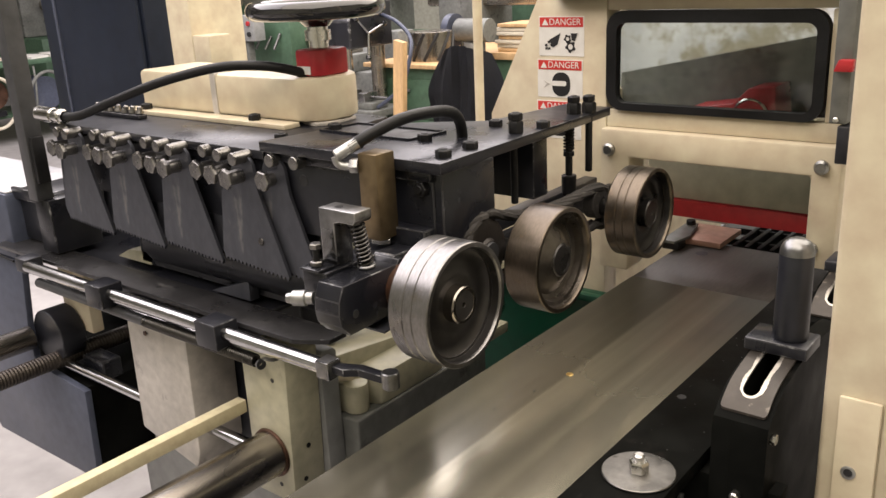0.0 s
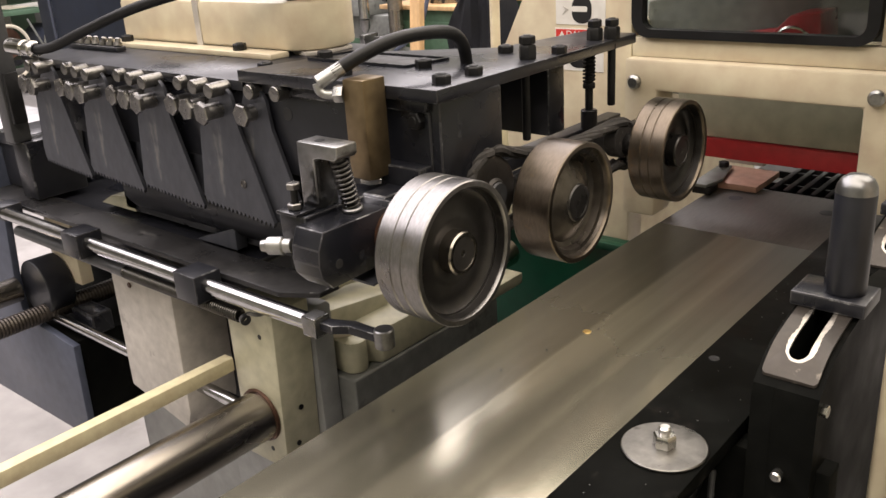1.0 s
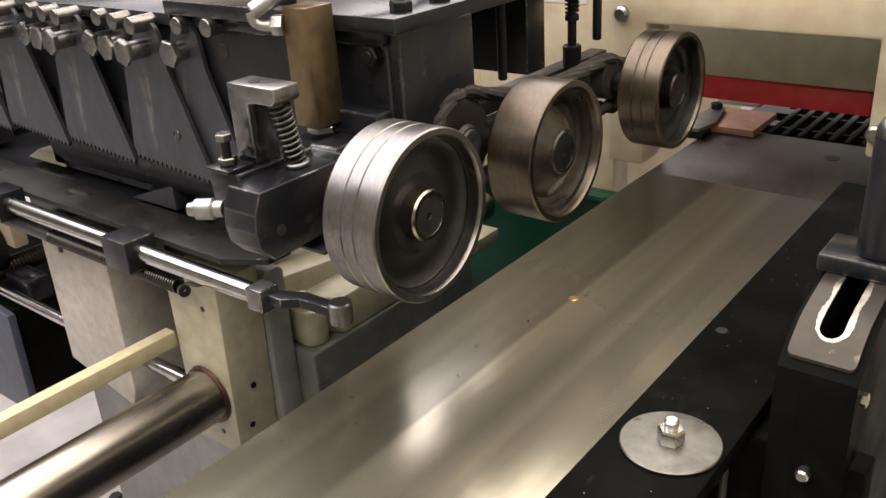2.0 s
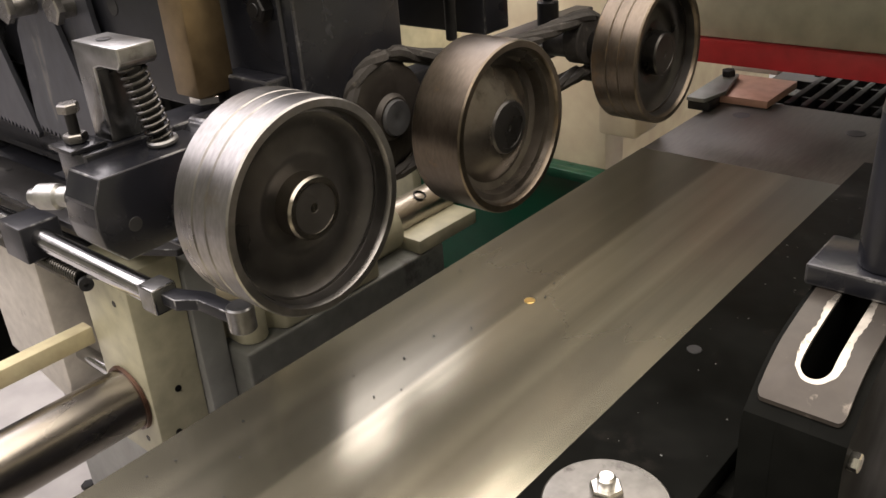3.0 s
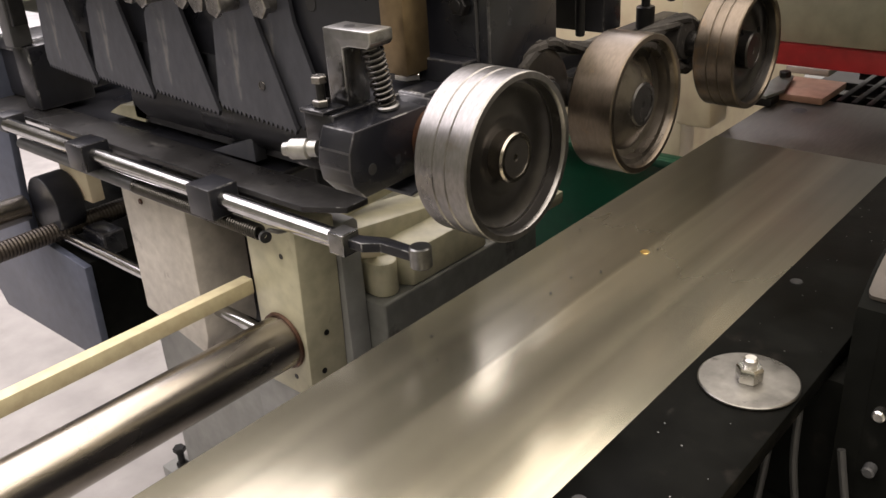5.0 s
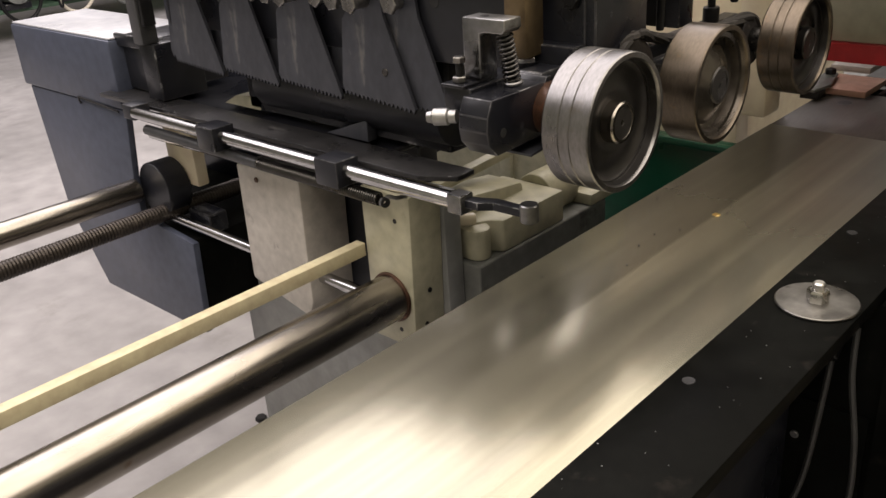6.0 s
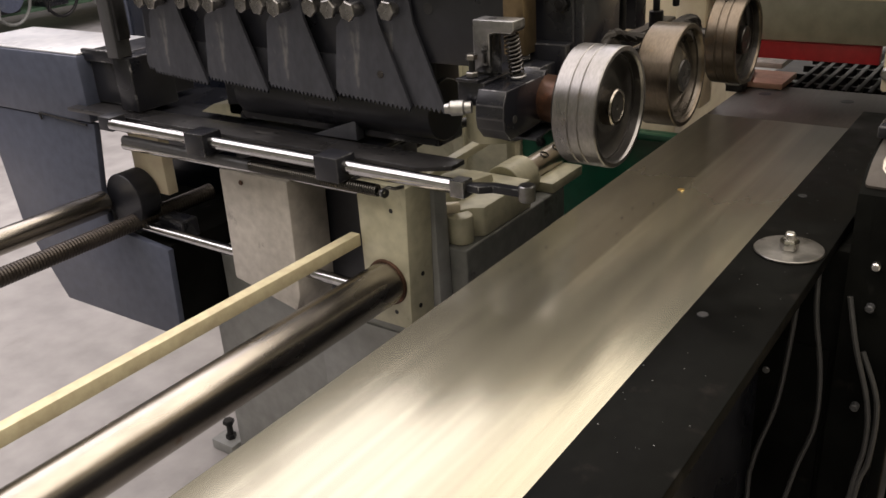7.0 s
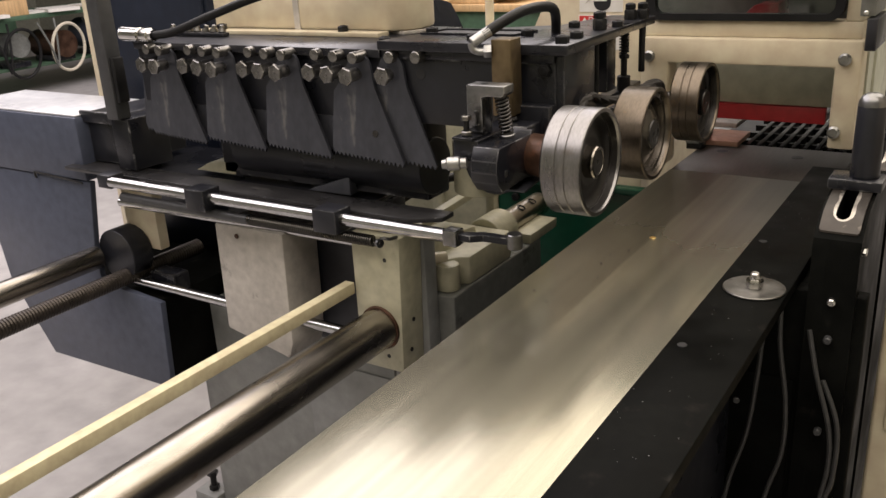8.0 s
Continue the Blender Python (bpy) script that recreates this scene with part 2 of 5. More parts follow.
GUIDE = material("dark_worn_guide_steel", (0.045, 0.044, 0.046), 0.36, 0.45, (0.085, 0.082, 0.08), 0.3, 90, 8.0, 0.3, 0.1, scratch=((12, 40, 40), -0.02, (0.15, 0.145, 0.14)))
LEADSCREW = material("oily_brown_screw_steel", (0.05, 0.042, 0.036), 0.38, 0.7, (0.10, 0.085, 0.07), 0.3, 120, 14.0, 0.25, 0.1)
GLOSSBLACK = material("glossy_black_bakelite", (0.012, 0.012, 0.013), 0.12, 0.0, None, 0, 40, 9.0, 0.2, 0.02, coat=0.6, rough_spread=0.04)

GLASS = bpy.data.materials.new("window_glass")
GLASS.use_nodes = True
gb = GLASS.node_tree.nodes["Principled BSDF"]
gb.inputs["Base Color"].default_value = (0.72, 0.78, 0.74, 1)
gb.inputs["Roughness"].default_value, gb.inputs["Transmission Weight"].default_value, gb.inputs["IOR"].default_value = 0.04, 1.0, 1.45

EDGE_BLACK = material("black_steel_edge_rubbed_bare", (0.05, 0.05, 0.055), 0.34, 0.5, (0.30, 0.30, 0.305), 0.45, 160, 12.0, 0.3, 0.1)
EDGE_IRON = material("grey_iron_edge_rubbed_bare", (0.34, 0.34, 0.34), 0.3, 1.0, (0.2, 0.2, 0.2), 0.3, 160, 20.0, 0.2, 0.05)
RUBBED_EDGES = {BLACK: EDGE_BLACK, GUIDE: EDGE_BLACK, IRON: EDGE_IRON}

# ---- mesh helpers ----
BASES = {}


def thing(name, at, label, category, group="", kind=""):
    ob = new(name)
    ob.location, ob.empty_display_size = at, 0.05
    BASES[ob.name] = Vector(at)
    return tagged(ob, label, category, group, kind)


def finish(bm, name, mat, smooth=True):
    me = bpy.data.meshes.new(name)
    bmesh.ops.recalc_face_normals(bm, faces=bm.faces)
    bm.to_mesh(me)
    bm.free()
    me.materials.append(mat)
    if mat in RUBBED_EDGES:
        me.materials.append(RUBBED_EDGES[mat])
    if smooth:
        me.polygons.foreach_set("use_smooth", [True] * len(me.polygons))
        me.set_sharp_from_angle(angle=radians(32))
    return me


def part(name, bm, mat, parent, label=""):
    ob = new(name, finish(bm, name, mat))
    ob.parent = parent
    if parent.name in BASES:
        ob.matrix_parent_inverse = Matrix.Translation(-BASES[parent.name])
    return tagged(ob, label)


def piece(name, me, m, parent, label=""):
    """One more object on a shared mesh, at the pose m in the world, under a thing or a part."""
    ob = new(name, me)
    ob.parent = parent
    if parent.name in BASES:
        ob.matrix_parent_inverse = Matrix.Translation(-BASES[parent.name])
    ob.matrix_basis = m
    return tagged(ob, label)


def solid(name, bm, mat, label, category, group="", kind=""):
    return tagged(new(name, finish(bm, name, mat)), label, category, group, kind)


def box(x0, x1, y0, y1, z0, z1, r=0.002, bm=None, seg=2):
    bm = bm or bmesh.new()
    got = bmesh.ops.create_cube(bm, size=1)["verts"]
    for v in got:
        v.co = Vector(((x0 + x1) / 2 + v.co.x * (x1 - x0), (y0 + y1) / 2 + v.co.y * (y1 - y0), (z0 + z1) / 2 + v.co.z * (z1 - z0)))
    if r:
        edges = list({e for v in got for e in v.link_edges})
        got = bmesh.ops.bevel(bm, geom=edges, offset=min(r, 0.45 * min(x1 - x0, y1 - y0, z1 - z0)), segments=seg, affect="EDGES", profile=0.5)
        for f in got["faces"]:
            f.material_index = 1
    return bm


def prism(points, axis, a, b, r=0.0, bm=None):
    """A flat outline pushed from a to b along an axis; points give the other two coordinates in x, y, z order."""
    bm = bm or bmesh.new()

    def at(p, w):
        q = list(p)
        q.insert("xyz".index(axis), w)
        return Vector(q)
    low, high = [bm.verts.new(at(p, a)) for p in points], [bm.verts.new(at(p, b)) for p in points]
    faces = [bm.faces.new(low), bm.faces.new(high)]
    n = len(points)
    for i in range(n):
        faces.append(bm.faces.new((low[i], low[(i + 1) % n], high[(i + 1) % n], high[i])))
    bmesh.ops.recalc_face_normals(bm, faces=faces)
    if r:
        edges = list({e for v in low + high for e in v.link_edges})
        got = bmesh.ops.bevel(bm, geom=edges, offset=r, segments=2, affect="EDGES", profile=0.5)
        for f in got["faces"]:
            f.material_index = 1
    return bm


def lathe(profile, start, end, bm=None, seg=48):
    """Turns (distance along start-end, radius) pairs round that line."""
    bm = bm or bmesh.new()
    start, end = Vector(start), Vector(end)
    m = Matrix.Translation(start) @ (end - start).to_track_quat("Z", "Y").to_matrix().to_4x4()
    rings = []
    for d, rad in profile:
        if rad < 1e-6:
            rings.append([bm.verts.new(m @ Vector((0, 0, d)))])
        else:
            rings.append([bm.verts.new(m @ Vector((rad * math.cos(2 * math.pi * i / seg), rad * math.sin(2 * math.pi * i / seg), d))) for i in range(seg)])
    for p, q in zip(rings, rings[1:]):
        for i in range(seg):
            j = (i + 1) % seg
            if len(p) == 1 and len(q) == 1:
                continue
            if len(p) == 1:
                bm.faces.new((p[0], q[i], q[j]))
            elif len(q) == 1:
                bm.faces.new((p[i], q[0], p[j]))
            else:
                bm.faces.new((p[i], q[i], q[j], p[j]))
    return bm


def rod(start, end, r, bm=None, seg=24, c=0.0015):
    n = (Vector(end) - Vector(start)).length
    c = min(c, r * 0.4, n * 0.3)
    return lathe([(0, 0), (0, r - c), (c, r), (n - c, r), (n, r - c), (n, 0)], start, end, bm, seg)


def tube(points, r, bm=None, seg=12, closed=False, smooth=6):
    """A round hose or wire along a Catmull-Rom line through the points."""
    bm = bm or bmesh.new()
    pts = [Vector(p) for p in points]
    line = []
    n = len(pts)
    for i in range(n if closed else n - 1):
        p0, p1, p2, p3 = (pts[(i + k) % n] if closed else pts[min(max(i + k, 0), n - 1)] for k in (-1, 0, 1, 2))
        for s in range(smooth):
            t = s / smooth
            line.append(0.5 * (2 * p1 + (p2 - p0) * t + (2 * p0 - 5 * p1 + 4 * p2 - p3) * t * t + (3 * p1 - p0 - 3 * p2 + p3) * t ** 3))
    if not closed:
        line.append(pts[-1])
    rings, up = [], None
    for i, p in enumerate(line):
        if closed:
            d = (line[(i + 1) % len(line)] - line[i - 1]).normalized()
        else:
            d = (line[min(i + 1, len(line) - 1)] - line[max(i - 1, 0)]).normalized()
        up = (up - d * up.dot(d)).normalized() if up else d.orthogonal().normalized()
        side = d.cross(up)
        rings.append([bm.verts.new(p + r * (math.cos(2 * math.pi * k / seg) * up + math.sin(2 * math.pi * k / seg) * side)) for k in range(seg)])
    pairs = list(zip(rings, rings[1:])) + ([(rings[-1], rings[0])] if closed else [])
    for a, b in pairs:
        for k in range(seg):
            bm.faces.new((a[k], a[(k + 1) % seg], b[(k + 1) % seg], b[k]))
    if not closed:
        bm.faces.new(rings[0])
        bm.faces.new(rings[-1])
    return bm


def coil(start, end, radius, wire, turns, seg=8):
    start, end = Vector(start), Vector(end)
    m = Matrix.Translation(start) @ (end - start).to_track_quat("Z", "Y").to_matrix().to_4x4()
    n, length = int(turns * 14), (end - start).length
    return tube([m @ Vector((radius * math.cos(2 * math.pi * turns * i / n), radius * math.sin(2 * math.pi * turns * i / n), length * i / n)) for i in range(n + 1)], wire, seg=seg, smooth=1)


def hexagon(across, height, bm=None, z0=0.0, dome=0.0):
    bm = bm or bmesh.new()
    r = across / math.sqrt(3)
    out = []
    for z, k in ((z0, 0.96), (z0 + height * 0.12, 1.0), (z0 + height * 0.85, 1.0), (z0 + height, 0.88)):
        out.append([bm.verts.new((r * k * math.cos(math.pi * i / 3), r * k * math.sin(math.pi * i / 3), z)) for i in range(6)])
    for a, b in zip(out, out[1:]):
        for i in range(6):
            bm.faces.new((a[i], a[(i + 1) % 6], b[(i + 1) % 6], b[i]))
    bm.faces.new(out[0])
    bm.faces.new(out[-1])
    return bm


def aim(at, direction, roll=0.0):
    """Pose at a place whose z axis points along direction."""
    return Matrix.Translation(at) @ Vector(direction).to_track_quat("Z", "Y").to_matrix().to_4x4() @ pose(0, 0, 0, 0, 0, roll)


def bolt_mesh(name, across, height, mat, washer=0.0):
    bm = hexagon(across, height, z0=0.002 if washer else 0.0)
    if washer:
        lathe([(0, 0), (0, washer), (0.002, washer), (0.002, 0)], (0, 0, 0), (0, 0, 1), bm, 24)
    lathe([(height, 0), (height, across * 0.3), (height + across * 0.04, across * 0.27), (height + across * 0.04, 0)], (0, 0, 0.0005), (0, 0, 1), bm, 16)
    return finish(bm, name, mat)


def arc(cx, cy, r, a0, a1, n):
    return [(cx + r * math.cos(radians(a0 + (a1 - a0) * i / n)), cy + r * math.sin(radians(a0 + (a1 - a0) * i / n))) for i in range(n + 1)]


def rounded(x0, x1, y0, y1, r, n=6):
    return arc(x1 - r, y1 - r, r, 0, 90, n) + arc(x0 + r, y1 - r, r, 90, 180, n) + arc(x0 + r, y0 + r, r, 180, 270, n) + arc(x1 - r, y0 + r, r, 270, 360, n)


def ring_prism(outer, inner, axis, a, b, bm=None):
    """A frame between two outlines of as many points each."""
    bm = bm or bmesh.new()

    def at(p, w):
        q = list(p)
        q.insert("xyz".index(axis), w)
        return bm.verts.new(q)
    rows = [[at(p, w) for p in line] for line, w in ((outer, a), (outer, b), (inner, b), (inner, a))]
    n = len(outer)
    for k in range(4):
        p, q = rows[k], rows[(k + 1) % 4]
        for i in range(n):
            bm.faces.new((p[i], p[(i + 1) % n], q[(i + 1) % n], q[i]))
    return bm


# ---- hall ----
solid("floor", box(-14, 4, -5, 9, -0.2, 0.0, 0), FLOOR, "grey worn screed floor of a workshop hall", "floor", kind="structure")
solid("wall_north", box(-14, 4, 8.8, 9.0, 0.001, 4.6, 0), WALL, "plain plastered hall wall", "wall", kind="structure")
solid("wall_south", box(-14, 4, -5.0, -4.8, 0.001, 4.6, 0), WALL, "plain plastered hall wall", "wall", kind="structure")
solid("wall_west", box(-14.2, -14.0, -5, 9, 0.001, 4.6, 0), WALL, "plain plastered hall wall", "wall", kind="structure")
solid("wall_east", box(4.0, 4.2, -5, 9, 0.001, 4.6, 0), WALL, "plain plastered hall wall", "wall", kind="structure")
solid("ceiling", box(-14.2, 4.2, -5, 9, 4.602, 4.8, 0), CEIL, "plain painted hall ceiling", "ceiling", kind="structure")

# ---- feed table ----
TABLE_Z = 0.902
table = thing("feed_table", (-0.45, 0.5, 0), "long brushed steel feed table with a black side rail", "machine table")
part("bed_sheet", box(-0.618, -0.343, -0.75, 1.392, TABLE_Z - 0.02, TABLE_Z, 0.0015), BED, table, "brushed bare steel sheet with worn lanes and dark reflections painted in")
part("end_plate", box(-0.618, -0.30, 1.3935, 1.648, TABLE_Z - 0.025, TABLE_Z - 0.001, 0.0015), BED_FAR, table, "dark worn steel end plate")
part("side_rail", box(-0.342, -0.252, -0.75, 1.392, TABLE_Z + 0.016, TABLE_Z + 0.033, 0.0015), STRIP, table, "black oxide side rail with scratches")
part("rail_packing", box(-0.3425, -0.30, -0.75, 1.392, TABLE_Z - 0.06, TABLE_Z + 0.0155, 0.001), BLACK, table)
part("apron", box(-0.60, -0.33, -0.75, 1.42, 0.50, TABLE_Z - 0.062, 0.004), BLACK, table, "black beam below the table")
part("leg", box(-0.55, -0.30, -0.6, -0.4, 0.0, 0.499, 0.004), BLACK, table)
part("leg", box(-0.55, -0.30, 1.0, 1.2, 0.0, 0.499, 0.004), BLACK, table)
for hx, hy in ((-0.404, 1.572), (-0.562, 1.575)):
    part("countersunk_screw", lathe([(0, 0.0125), (0.0004, 0.0120), (0.0004, 0.0)], (hx, hy, TABLE_Z - 0.0008), (hx, hy, 2), seg=20), INK, table)
part("hole_rim", lathe([(0, 0.006), (0.0006, 0.0055), (0.0006, 0.003), (0.0003, 0)], (-0.326, 0.944, TABLE_Z + 0.0332), (-0.326, 0.944, 2), seg=14), BLACKBOLT, table)
part("plug", lathe([(0, 0.0055), (0.0005, 0.005), (0.0007, 0)], (-0.508, 0.981, TABLE_Z + 0.0002), (-0.508, 0.981, 2), seg=14), GOLD, table, "small brass plug")

RAIL_Z = TABLE_Z + 0.033
stud = thing("washer_stud", (-0.293, 0.76, RAIL_Z), "zinc nut and stud on a large steel washer", "bolt")
part("washer", lathe([(0, 0.006), (0, 0.0385), (0.0008, 0.0395), (0.0022, 0.0395), (0.003, 0.0385), (0.003, 0.006)], (-0.293, 0.76, RAIL_Z + 0.0003), (-0.293, 0.76, 2)), GREYSHAFT_DARK, stud)
nut = finish(hexagon(0.0185, 0.0125), "nut", ZINC)
piece("nut", nut, pose(-0.293, 0.76, RAIL_Z + 0.0034, 0, 0, 12), stud)
part("stud", rod((-0.293, 0.76, RAIL_Z + 0.002), (-0.293, 0.76, RAIL_Z + 0.0235), 0.0058, seg=16), ZINC, stud)

# ---- press rollers ----


def press_roller(y, z, r, x0, x1, grooves, tread, warm, label):
    at = thing("press_roller", (-0.53, y, z - r), label, "roller", "press rollers over the table")
    w = x1 - x0
    prof = [(0, r * 0.2), (0, r - 0.003), (0.0015, r - 0.001), (0.003, r)]
    for g in grooves:
        prof += [(g - 0.0012, r), (g - 0.0003, r - 0.0009), (g + 0.0003, r - 0.0009), (g + 0.0012, r)]
    prof += [(w - 0.0015, r), (w, r - 0.001), (w, r - 0.006), (w - 0.003, r - 0.0075)]
    part("tyre", lathe(prof + [(w - 0.012, r - 0.0085), (w - 0.012, r - 0.011)], (x0, y, z), (x1, y, z), seg=72), tread, at, "bright turned steel tread")
    if warm:
        web = [(w - 0.0035, r - 0.0078), (w - 0.008, r - 0.009), (w - 0.009, r - 0.014), (w - 0.018, r - 0.016), (w - 0.020, r - 0.022), (w - 0.008, r * 0.40), (w - 0.006, r * 0.345), (w - 0.006, 0.012)]
    else:
        web = [(w - 0.0035, r - 0.0078), (w - 0.015, r - 0.0095), (w - 0.019, r - 0.014), (w - 0.021, r * 0.66), (w - 0.017, r * 0.50), (w - 0.017, r * 0.42), (w - 0.019, r * 0.36), (w - 0.019, 0.010)]
    part("web", lathe(web, (x0, y, z), (x1, y, z), seg=72), WHEEL_WEB if warm else WHEEL_DARK, at, "recessed roller web")
    h = w - 0.004
    part("hub", lathe([(w - 0.024, 0.0225), (h - 0.002, 0.0225), (h, 0.0212), (h, 0.0175), (h - 0.002, 0.017), (h - 0.002, 0)], (x0, y, z), (x1, y, z), seg=40), GREYSHAFT if tread is WHEEL else WHEEL_DARK, at, "hub ring")
    part("axle", lathe([(h - 0.003, 0), (h - 0.003, 0.0185), (h - 0.0008, 0.0180), (h - 0.0012, 0.0035), (h - 0.004, 0.003), (h - 0.004, 0)], (x0, y, z), (x1, y, z), seg=32), WHEEL_DARK, at)
    part("shaft", rod((-0.64, y, z), (x0 + 0.01, y, z), 0.016), WHEEL_DARK, at)
    return at


press_roller(0.742, 1.090, 0.0740, -0.558, -0.500, (0.0225, 0.036), WHEEL, False, "turned steel press roller with two bright grooves")
press_roller(0.951, 1.083, 0.0710, -0.547, -0.496, (), WHEEL_WARM, True, "plain rust-tinted steel press roller with a coned hub")
press_roller(1.213, 1.082, 0.0700, -0.545, -0.494, (0.019, 0.032), WHEEL_WARM, False, "dull brown steel press roller with two grooves")

# ---- blade carriage: black housing with blades, plates, bolts ----
carriage = thing("blade_carriage", (-1.0, 0.9, 0.6), "black steel carriage with a row of hanging serrated blades", "machine carriage")
PLATE_Z = 1.236
DROOP = Matrix(((1, 0, 0, 0), (0, 1, 0, 0), (0, -0.036, 1, 0.036 * 0.80), (0, 0, 0, 1)))
part("housing", box(-1.50, -0.60, 0.812, 0.93, 1.105, 1.208, 0.002), BLACK, carriage, "black housing front")
part("plate_spacer", box(-0.903, -0.60, 0.806, 0.93, 1.2085, 1.221, 0.001), BLACK, carriage)
part("housing_end", box(-0.655, -0.588, 0.815, 0.925, 1.085, 1.219, 0.002), BLACK, carriage)
part("step_block", box(-0.66, -0.60, 0.79, 0.8115, 1.105, 1.150, 0.002), BLACK, carriage)
part("top_plate", prism([(-1.50, 0.803), (-0.905, 0.803), (-0.905, 0.90), (-0.93, 1.10), (-1.50, 1.10)], "z", 1.2085, 1.2215, 0.001), BLACK, carriage, "black top plate")
part("arm_plate", prism([(-0.904, 0.797), (-0.575, 0.797), (-0.645, 1.351), (-0.735, 1.351), (-0.735, 1.12), (-0.86, 1.02), (-0.904, 0.95)], "z", 1.2215, PLATE_Z, 0.001), BLACK, carriage, "black arm plate reaching over the rollers").data.transform(DROOP)
part("well_frame", ring_prism(rounded(-0.895, -0.715, 0.905, 0.990, 0.004), rounded(-0.891, -0.719, 0.909, 0.986, 0.003), "z", 1.2362, 1.2395), BLACK, carriage, "raised rim of a dark well").data.transform(DROOP)
# Black sheet on the plate imitates the shade inside a deep well.
part("well_shade_sheet", box(-0.8905, -0.7195, 0.9095, 0.9855, 1.2362, 1.2366, 0), INK, carriage).data.transform(DROOP)
part("hanging_block", box(-0.80, -0.640, 1.10, 1.140, 1.112, 1.2085, 0.002), BLACK, carriage)
part("lower_body", box(-1.36, -0.865, 0.86, 0.93, 0.956, 1.104, 0.006), BLACK, carriage, "dark oily lower body")
part("cream_drum", rod((-0.80, 0.93, 0.965), (-0.80, 0.93, 1.055), 0.048), CREAM_OLD, carriage, "dirty cream drum")
part("round_cheek", rod((-0.742, 0.87, 1.035), (-0.742, 0.90, 1.035), 0.055), BLACK, carriage)
for rx, ry, z0, z1, rr in ((-0.638, 1.045, 1.12, 1.222, 0.0055), (-0.640, 1.268, 1.122, 1.214, 0.006)):
    part("hanging_rod", rod((rx, ry, z0), (rx, ry, z1), rr, seg=16), BLACKBOLT, carriage)
black_head = bolt_mesh("black_bolt", 0.018, 0.010, BLACKBOLT)
tall_head = bolt_mesh("black_nut", 0.020, 0.018, BLACKBOLT)
for bx, by in ((-0.600, 0.835), (-0.607, 0.90), (-0.700, 0.92), (-0.622, 1.10), (-0.690, 1.075), (-0.745, 0.83), (-0.945, 0.875), (-0.885, 0.93)):
    piece("bolt", black_head, DROOP @ pose(bx, by, PLATE_Z, 0, 0, 40 * by) if bx > -0.9 else pose(bx, by, 1.2215), carriage)
for bx, by in ((-0.627, 1.035), (-0.655, 1.245), (-0.640, 1.268)):
    piece("lock_nut", tall_head, DROOP @ pose(bx, by, PLATE_Z, 0, 0, 70 * by), carriage)
    piece("lock_nut", black_head, DROOP @ pose(bx, by, PLATE_Z + 0.019, 0, 0, 20 + 70 * by), carriage)
big_bolt = finish(lathe([(-0.034, 0), (-0.034, 0.0108), (0.0, 0.0108), (0.0, 0.0)], (0, 0, 0), (0, 0, 1), hexagon(0.0265, 0.0075), 24), "clamp_bolt", BOLT)
pin = finish(lathe([(-0.045, 0), (-0.045, 0.0095), (-0.001, 0.0095), (0, 0.0085), (0, 0)], (0, 0, 0), (0, 0, 1), seg=20), "pin", BOLT)


def blade_mesh():
    top = arc(0.006, 0.008, 0.024, 165, 20, 8)
    low = []
    n = 17
    for i in range(n):
        f = i / n
        x, z = 0.083 - 0.147 * f, -0.144 + 0.012 * f
        low += [(x, z), (x - 0.0035, z - 0.0065)]
    outline = top + [(0.034, -0.02)] + low + [(-0.064, -0.125), (-0.050, -0.03), (-0.030, -0.008)]
    return finish(prism(outline, "y", 0.0, 0.005), "blade", BLADE)


blade = blade_mesh()
STEP = 0.1525
for g in range(5):
    for k in range(3):
        if (g, k) in ((0, 0), (4, 1), (4, 2)):
            continue
        bx = -1.405 + STEP * g - 0.047 * (2 - k) if g else -1.405 - 0.045 * (2 - k)
        depth = 0.768 + 0.009 * (2 - k)
        piece("blade", blade, pose(bx, 0.793 + (0.020 * (2 - k) if g < 4 else 0.008), 1.1835), carriage, "serrated dark steel blade")
        piece("clamp_bolt", big_bolt, aim((bx, depth + 0.002, 1.1830), (0, -1, 0), 13 * g + 31 * k), carriage, "large hex clamp bolt")
        piece("pin", pin, aim((bx + 0.010, depth + 0.004, 1.2115), (0, -1, 0)), carriage, "round steel pin")
piece("pin", pin, aim((-0.828, 0.789, 1.2130), (0, -1, 0)), carriage, "round steel pin")
part("blade_hole", lathe([(0.0, 0.0062), (0.0008, 0.0058), (0.0008, 0.0044), (0.0003, 0.0042), (0.0003, 0)], (-0.918, 0.7925, 1.086), (-0.918, 0.0, 1.086), seg=18), SPRINGSTEEL, carriage, "dark hole with a bright rim")
# Flat black disc in place of the socket's shaded inside.
socket = finish(lathe([(0.0, 0.0085), (0.0004, 0.0080), (0.0004, 0.0)], (0, 0, 0), (0, 0, 1), seg=18), "socket", INK)
piece("socket", socket, aim((-0.833, 0.8115, 1.184), (0, -1, 0)), carriage)
piece("screw", black_head, aim((-0.615, 0.8115, 1.199), (0, -1, 0)), carriage)

# ---- brass block, hoses ----
manifold = thing("brass_manifold", (-0.655, 0.79, 1.12), "square brass lubrication block with a hose elbow", "fitting")
part("foot_nut", rod((-0.661, 0.779, 1.1297), (-0.661, 0.779, 1.1375), 0.014, seg=6), ZINC, manifold)
part("block", box(-0.677, -0.646, 0.762, 0.796, 1.138, 1.247, 0.002), BRASS, manifold)
part("elbow", tube([(-0.679, 0.760, 1.231), (-0.692, 0.753, 1.231), (-0.6985, 0.749, 1.235), (-0.7005, 0.748, 1.243)], 0.0052, seg=16), DULLZINC, manifold, "zinc elbow")
